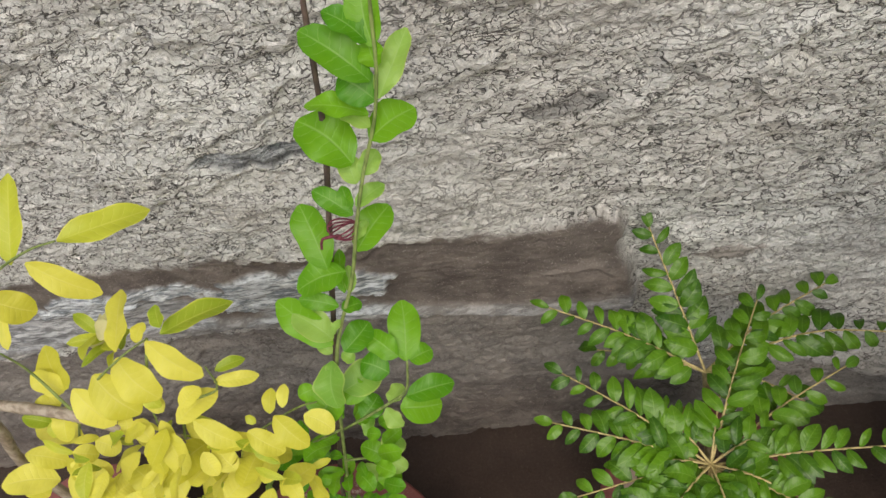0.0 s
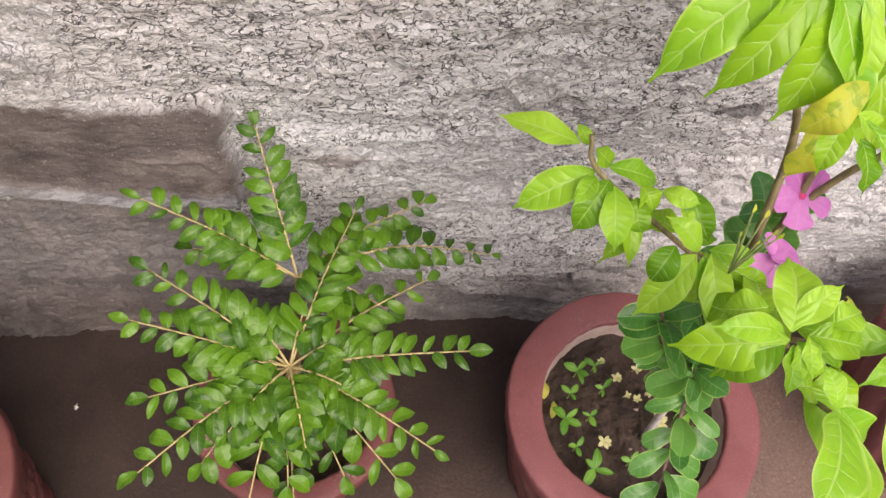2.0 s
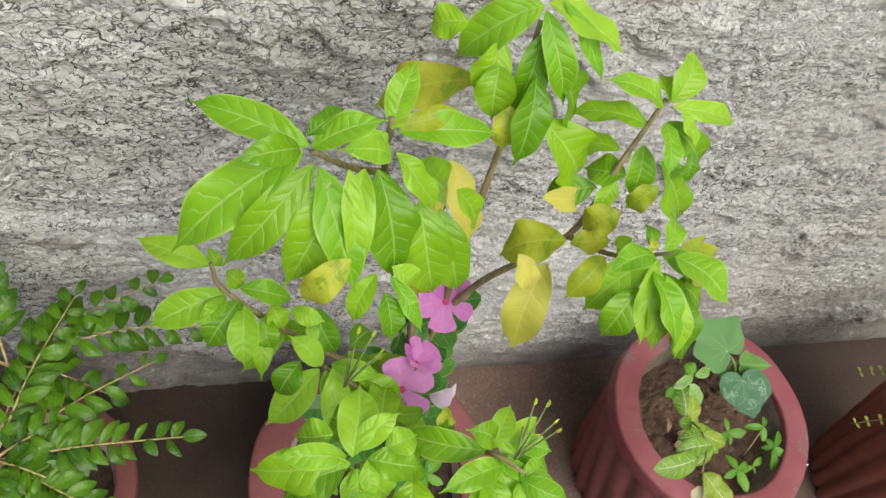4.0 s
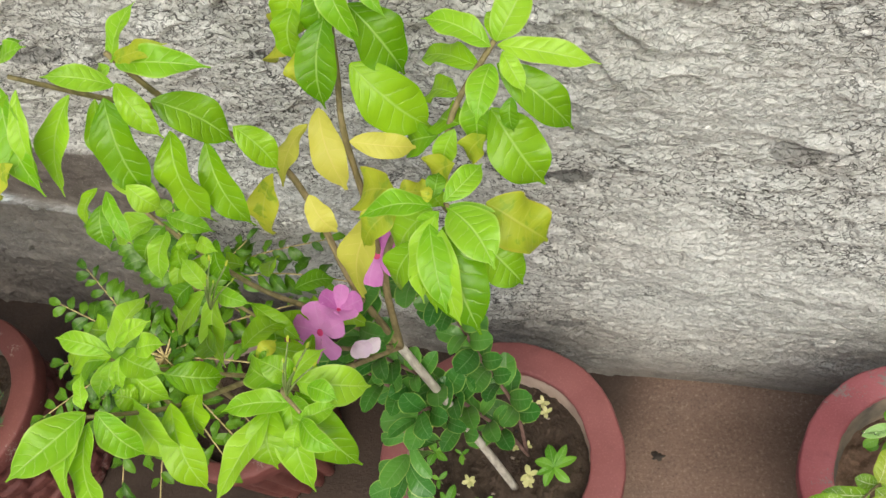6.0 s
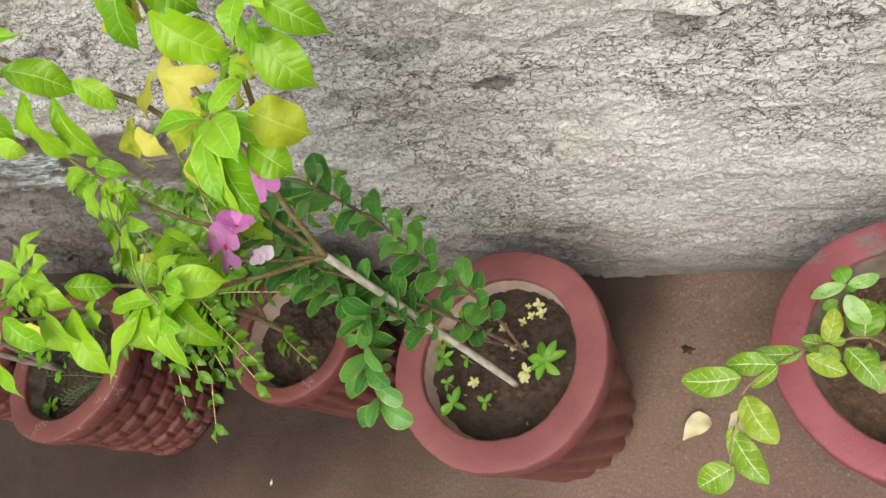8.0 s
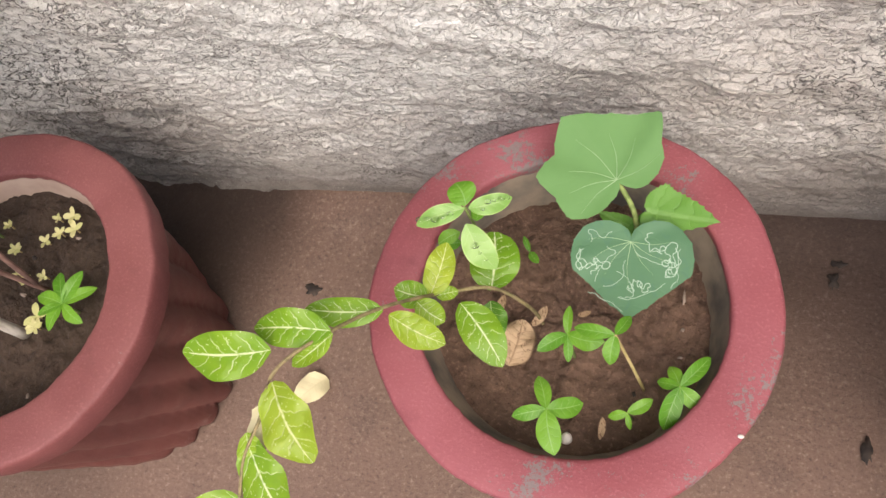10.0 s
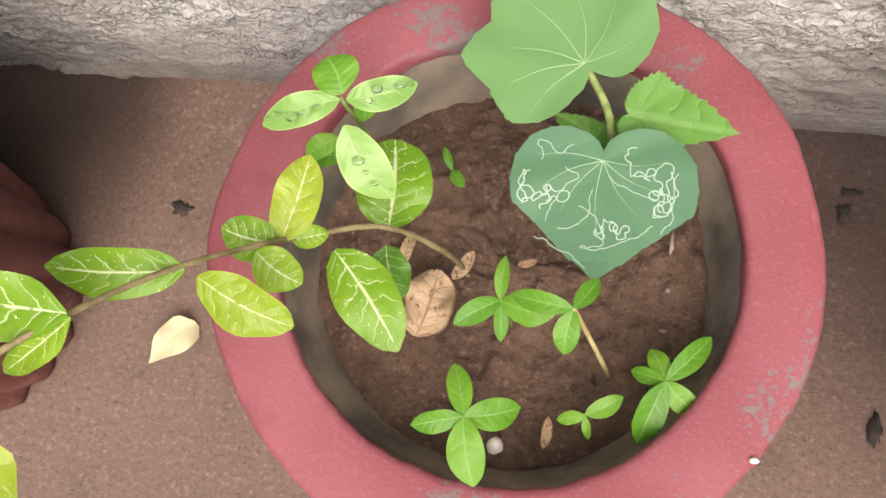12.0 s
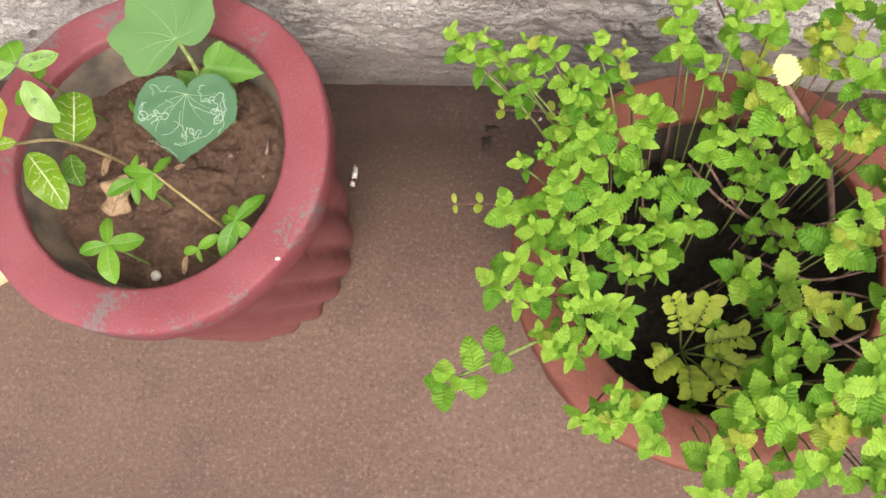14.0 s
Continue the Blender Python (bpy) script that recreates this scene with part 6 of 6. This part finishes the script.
for x, y in ((-0.105, -0.205), (-0.098, -0.23)):
    ob = thing("dry_leaf", (x, y, 0.252), "small fallen orange-yellow leaf on soil", "dry leaf")
    set_leaf("blade", GOLD[0], (x, y, 0.252), (0.004, 0.020, 0.006), ob)

# ---- mint ----
mint = thing("mint_plant", (0.945, -0.275, 0.235), "dense bright green mint spilling over its pot", "mint")


def sprig(top, size, root, bend=0.03, pale=0.02, tiers=2):
    """A mint stem with crossed pairs of toothed leaves at its end."""
    top, root = Vector(top), Vector(root)
    mid = root.lerp(top, 0.55) + Vector((0, 0, bend))
    ob = tube("sprig", [root, mid, top], 0.0009, 0.0006, STEM_RED if pick.random() < 0.45 else STEM_GREEN, mint, sides=5, steps=4)
    ahead = (top - mid).normalized() * 0.5 + Vector((0, 0, 0.9))
    ahead.normalize()
    u = ahead.cross(Vector((pick.uniform(-1, 1), pick.uniform(-1, 1), 0.1))).normalized()
    v = ahead.cross(u)
    for tier in range(tiers + 1):
        s = size * (1.0, 0.86, 0.42)[tier]
        p = top + ahead * (0.009 * tier)
        turn = tier * 1.57 + pick.uniform(-0.25, 0.25)
        for k in range(2):
            a = turn + math.pi * k
            d = u * math.cos(a) + v * math.sin(a) + ahead * (0.02 + 0.28 * tier) + Vector((0, 0, pick.uniform(-0.22, 0.05)))
            stock = MINT_PALE if pick.random() < pale else (MINT, MINT_YOUNG, MINT_YOUNG)[tier]
            set_leaf("leaf", pick.choice(stock), p, d.normalized() * s * pick.uniform(0.85, 1.12), ob, pick.uniform(-0.3, 0.3))
    if tiers == 2 and pick.random() < 0.4:
        # a lower pair
        p = top.lerp(mid, 0.45)
        for k in range(2):
            a = 1.0 + math.pi * k
            d = u * math.cos(a) + v * math.sin(a) + Vector((0, 0, -0.1))
            set_leaf("leaf", pick.choice(MINT), p, d.normalized() * size * 0.95, ob, pick.uniform(-0.3, 0.3))
    return ob


MINT_FOOT = Vector((0.945, -0.275, 0.235))


def sprigs(rows):
    """Shoots given in millimetres: their tips, the length of their leaves, and whether they are fading."""
    for x, y, z, size, fading in rows:
        top = mm(x, y, z)
        out = (Vector((top.x, top.y, MINT_FOOT.z)) - MINT_FOOT) * 0.82
        if out.length > 0.100:
            out = out.normalized() * 0.100
        sprig(top, size * 0.00096, MINT_FOOT + out, 0.03, 0.7 if fading else 0.02)


sprigs([
    (761, -154, 385, 18, 0), (774, -166, 379, 18, 0), (792, -158, 352, 21, 0), (782, -155, 383, 13, 0), (808, -157, 378, 17, 0), (823, -164, 386, 18, 0), (808, -178, 377, 14, 0),
    (836, -172, 364, 18, 0), (853, -162, 391, 15, 0), (870, -161, 380, 12, 1), (874, -168, 361, 11, 0), (850, -183, 379, 19, 0), (840, -193, 378, 16, 0), (834, -202, 355, 20, 0),
    (850, -217, 368, 21, 0), (859, -204, 371, 14, 0), (821, -230, 378, 10, 0), (808, -235, 370, 12, 0), (831, -228, 354, 14, 0),
])
sprigs([
    (853, -238, 365, 18, 0), (838, -244, 365, 16, 0), (829, -255, 365, 23, 0), (860, -256, 354, 23, 0), (800, -261, 360, 19, 0), (817, -275, 357, 19, 0), (839, -280, 366, 16, 0),
    (859, -276, 344, 19, 0), (829, -304, 378, 16, 0), (808, -301, 367, 21, 0), (793, -311, 358, 19, 0), (807, -326, 378, 15, 0), (823, -319, 365, 15, 0), (847, -311, 370, 17, 0),
    (859, -324, 364, 20, 0), (874, -320, 332, 18, 0), (841, -330, 371, 13, 0), (858, -343, 373, 15, 0), (871, -344, 356, 16, 0),
])
sprigs([
    (833, -351, 364, 18, 0), (843, -357, 361, 13, 0), (824, -341, 355, 11, 0), (890, -191, 357, 24, 0), (883, -211, 354, 18, 0), (905, -141, 383, 20, 0), (912, -120, 376, 17, 0),
    (906, -156, 386, 17, 0), (923, -169, 375, 16, 0), (942, -128, 383, 17, 0), (938, -148, 394, 14, 0), (968, -129, 385, 22, 0), (959, -147, 393, 16, 0), (992, -147, 381, 15, 1),
    (996, -162, 374, 17, 1), (1011, -157, 383, 17, 1), (1019, -173, 376, 21, 0), (1033, -169, 378, 21, 0), (958, -156, 357, 15, 1),
])
sprigs([
    (955, -166, 352, 19, 0), (964, -189, 374, 23, 0), (978, -194, 344, 18, 0), (938, -182, 332, 18, 0), (936, -205, 340, 19, 0), (962, -198, 327, 17, 0), (971, -210, 306, 20, 0),
    (964, -224, 301, 18, 0), (915, -220, 306, 25, 0), (930, -245, 288, 22, 0), (904, -251, 304, 21, 0), (913, -259, 296, 20, 0), (995, -197, 340, 23, 0), (1003, -211, 335, 14, 0),
    (983, -224, 344, 17, 0), (1010, -207, 367, 19, 0), (1030, -197, 369, 15, 1), (981, -242, 287, 22, 0), (989, -257, 292, 18, 0),
])
sprigs([
    (1025, -267, 327, 25, 0), (958, -284, 296, 26, 0), (984, -287, 299, 28, 0), (971, -294, 288, 22, 0), (992, -316, 345, 20, 1), (1011, -318, 340, 20, 1), (976, -309, 300, 14, 0),
    (980, -328, 343, 17, 0), (985, -344, 353, 19, 0), (970, -350, 343, 19, 0), (970, -366, 353, 18, 0), (955, -374, 354, 22, 0), (965, -385, 371, 20, 0), (945, -389, 360, 19, 0),
    (938, -403, 373, 14, 1), (927, -410, 365, 18, 0), (944, -422, 361, 21, 0), (922, -431, 372, 18, 0), (961, -427, 355, 22, 0),
])
sprigs([
    (974, -413, 359, 17, 0), (988, -386, 359, 19, 1), (1002, -388, 362, 19, 1), (1014, -366, 377, 23, 0), (1016, -352, 374, 22, 0), (993, -370, 375, 19, 0), (1019, -391, 369, 22, 0),
    (992, -411, 350, 22, 0), (1015, -413, 359, 22, 0), (1019, -426, 365, 19, 0), (869, -378, 377, 11, 0), (861, -394, 361, 16, 0), (850, -394, 367, 14, 0), (873, -391, 375, 18, 0),
    (891, -402, 360, 18, 0), (886, -387, 372, 16, 0), (902, -279, 303, 17, 0), (875, -291, 341, 13, 0), (885, -235, 344, 14, 0),
])
sprigs([
    (874, -221, 340, 15, 0), (883, -267, 328, 14, 0), (1036, -146, 394, 21, 0), (1046, -199, 375, 21, 0), (1049, -236, 361, 21, 0), (1040, -308, 369, 21, 0), (1037, -370, 373, 21, 0),
    (1007, -274, 345, 26, 0), (1024, -252, 352, 19, 0), (1038, -196, 372, 22, 0), (1044, -226, 362, 20, 1), (1038, -315, 362, 20, 0), (1041, -401, 352, 22, 0), (1054, -273, 374, 20, 0), (1062, -332, 353, 22, 0), (1007, -121, 380, 19, 0), (1032, -125, 380, 20, 0),
])
for k in range(16):
    # small shoots deep inside
    a, r = k * 2.4, 0.10 * math.sqrt((k + 0.5) / 16)
    sprig((0.945 + r * math.cos(a), -0.275 + r * math.sin(a), pick.uniform(0.25, 0.28)), pick.uniform(0.010, 0.016), (0.945 + r * 0.8 * math.cos(a), -0.275 + r * 0.8 * math.sin(a), 0.232), 0.01, 0.1, 1)
# a shoot that has crept out over the floor
creeper = tube("runner", [(0.865, -0.32, 0.30), (0.825, -0.340, 0.325), (0.785, -0.360, 0.320), (0.760, -0.372, 0.315)], 0.0016, 0.0012, STEM_GREEN, mint, sides=5)
foliage([
    (792, -351, 322, -2, 19, 2, 16, 0), (790, -355, 322, 16, -6, 2, 15, 0), (779, -364, 320, -7, 24, 2, 17, 0),
    (781, -367, 320, 0, -16, -4, 18, 0), (759, -372, 315, -16, 0, 0, 14, 0), (759, -371, 316, -2, 14, 4, 16, 1),
    (759, -374, 314, 0, -19, -4, 17, 0), (762, -372, 316, 16, -1, 4, 10, 1), (760, -372, 320, -8, 6, 6, 8, 1)], (MINT, MINT_YOUNG), creeper)
# bare runners with small paired leaves
for path in ([(0.86, -0.240, 0.300), (0.800, -0.228, 0.276), (0.744, -0.227, 0.267)], [(0.87, -0.17, 0.300), (0.831, -0.154, 0.285), (0.779, -0.152, 0.283)]):
    ob = tube("runner", path, 0.0012, 0.0009, STEM_RED, mint, sides=5)
    line = smooth_path(path, 8)
    for k in range(3, len(line), 3):
        for s in (-1, 1):
            set_leaf("leaf", pick.choice(WEED), line[k], (pick.uniform(-0.004, 0.002), 0.0085 * s, 0.002), ob)
# old woody runners
for path, r in (([(1.049, -0.241, 0.235), (1.035, -0.225, 0.27), (1.013, -0.192, 0.33), (0.992, -0.192, 0.36), (0.967, -0.186, 0.40)], 0.0042), ([(1.055, -0.26, 0.25), (1.03, -0.24, 0.28), (1.00, -0.245, 0.28), (0.955, -0.225, 0.285), (0.925, -0.200, 0.300)], 0.0024),
                ([(0.93, -0.185, 0.30), (0.97, -0.235, 0.285), (1.02, -0.255, 0.28), (1.06, -0.26, 0.275)], 0.0018), ([(0.97, -0.26, 0.27), (1.02, -0.275, 0.265), (1.07, -0.265, 0.28)], 0.0020),
                ([(0.98, -0.30, 0.26), (1.03, -0.285, 0.27), (1.08, -0.295, 0.275)], 0.0022)) + (([(0.975, -0.245, 0.27), (1.03, -0.235, 0.28), (1.08, -0.225, 0.28)], 0.0018),
                ([(0.965, -0.345, 0.25), (0.985, -0.335, 0.29), (1.02, -0.33, 0.30), (1.06, -0.31, 0.28)], 0.0024), ([(0.93, -0.29, 0.245), (0.97, -0.275, 0.26), (1.04, -0.30, 0.25)], 0.0018), ([(1.0, -0.31, 0.30), (1.045, -0.345, 0.31), (1.075, -0.39, 0.33)], 0.0016),
                ([(0.985, -0.20, 0.25), (0.96, -0.145, 0.33), (0.912, -0.085, 0.40)], 0.0016)):
    tube("old_stem", path, r * 0.68, r * 0.5, STEM_RED, mint, "purple-brown woody runner", sides=6, knots=0.15)
pale_mint = blade("cream_mint_leaf", L_COTYL, ratio=0.9, a=0.50, b=0.60, fold=0.10, arch=0.08, wave=0.10, nv=17, teeth=1, seed=5)
set_leaf("pale_leaf", pale_mint, (0.968, -0.187, 0.402), (-0.007, 0.016, 0.009), mint, 0.2, "pale yellow leaf", 0.018)
for k in range(5):
    a = 1.2 * k
    set_leaf("pale_leaf", MINT_PALE[k % 2], (0.995 + 0.03 * math.cos(a), -0.165 + 0.03 * math.sin(a), 0.37), (0.022 * math.cos(a), 0.022 * math.sin(a), 0.002), mint, 0, "pale yellow leaf")

weed = thing("yellowing_weed", (0.930, -0.330, 0.236), "small yellow-green weed with paired leaflets among mint", "weed")
for end in ((0.955, -0.372, 0.285), (0.915, -0.300, 0.290), (0.965, -0.325, 0.290), (0.905, -0.350, 0.28), (0.940, -0.300, 0.295), (0.930, -0.368, 0.28), (0.968, -0.348, 0.282)):
    root, end = Vector((0.930, -0.330, 0.236)), Vector(end)
    ob = tube("stalk", [root, root.lerp(end, 0.5) + Vector((0, 0, 0.015)), end], 0.0010, 0.0006, STEM_GREEN, weed, sides=4)
    d = (end - root).normalized()
    side = d.cross(Vector((0, 0, 1))).normalized()
    for k in range(6):
        p = root.lerp(end, 0.40 + 0.60 * k / 5) + Vector((0, 0, 0.012 * math.sin(math.pi * (0.40 + 0.60 * k / 5))))
        for s in (-1, 1):
            set_leaf("leaflet", pick.choice(WEED), p, (side * s + d * pick.uniform(0.2, 0.8) + Vector((0, 0, pick.uniform(-0.1, 0.15)))).normalized() * pick.uniform(0.008, 0.0135), ob, 0.3 * s)
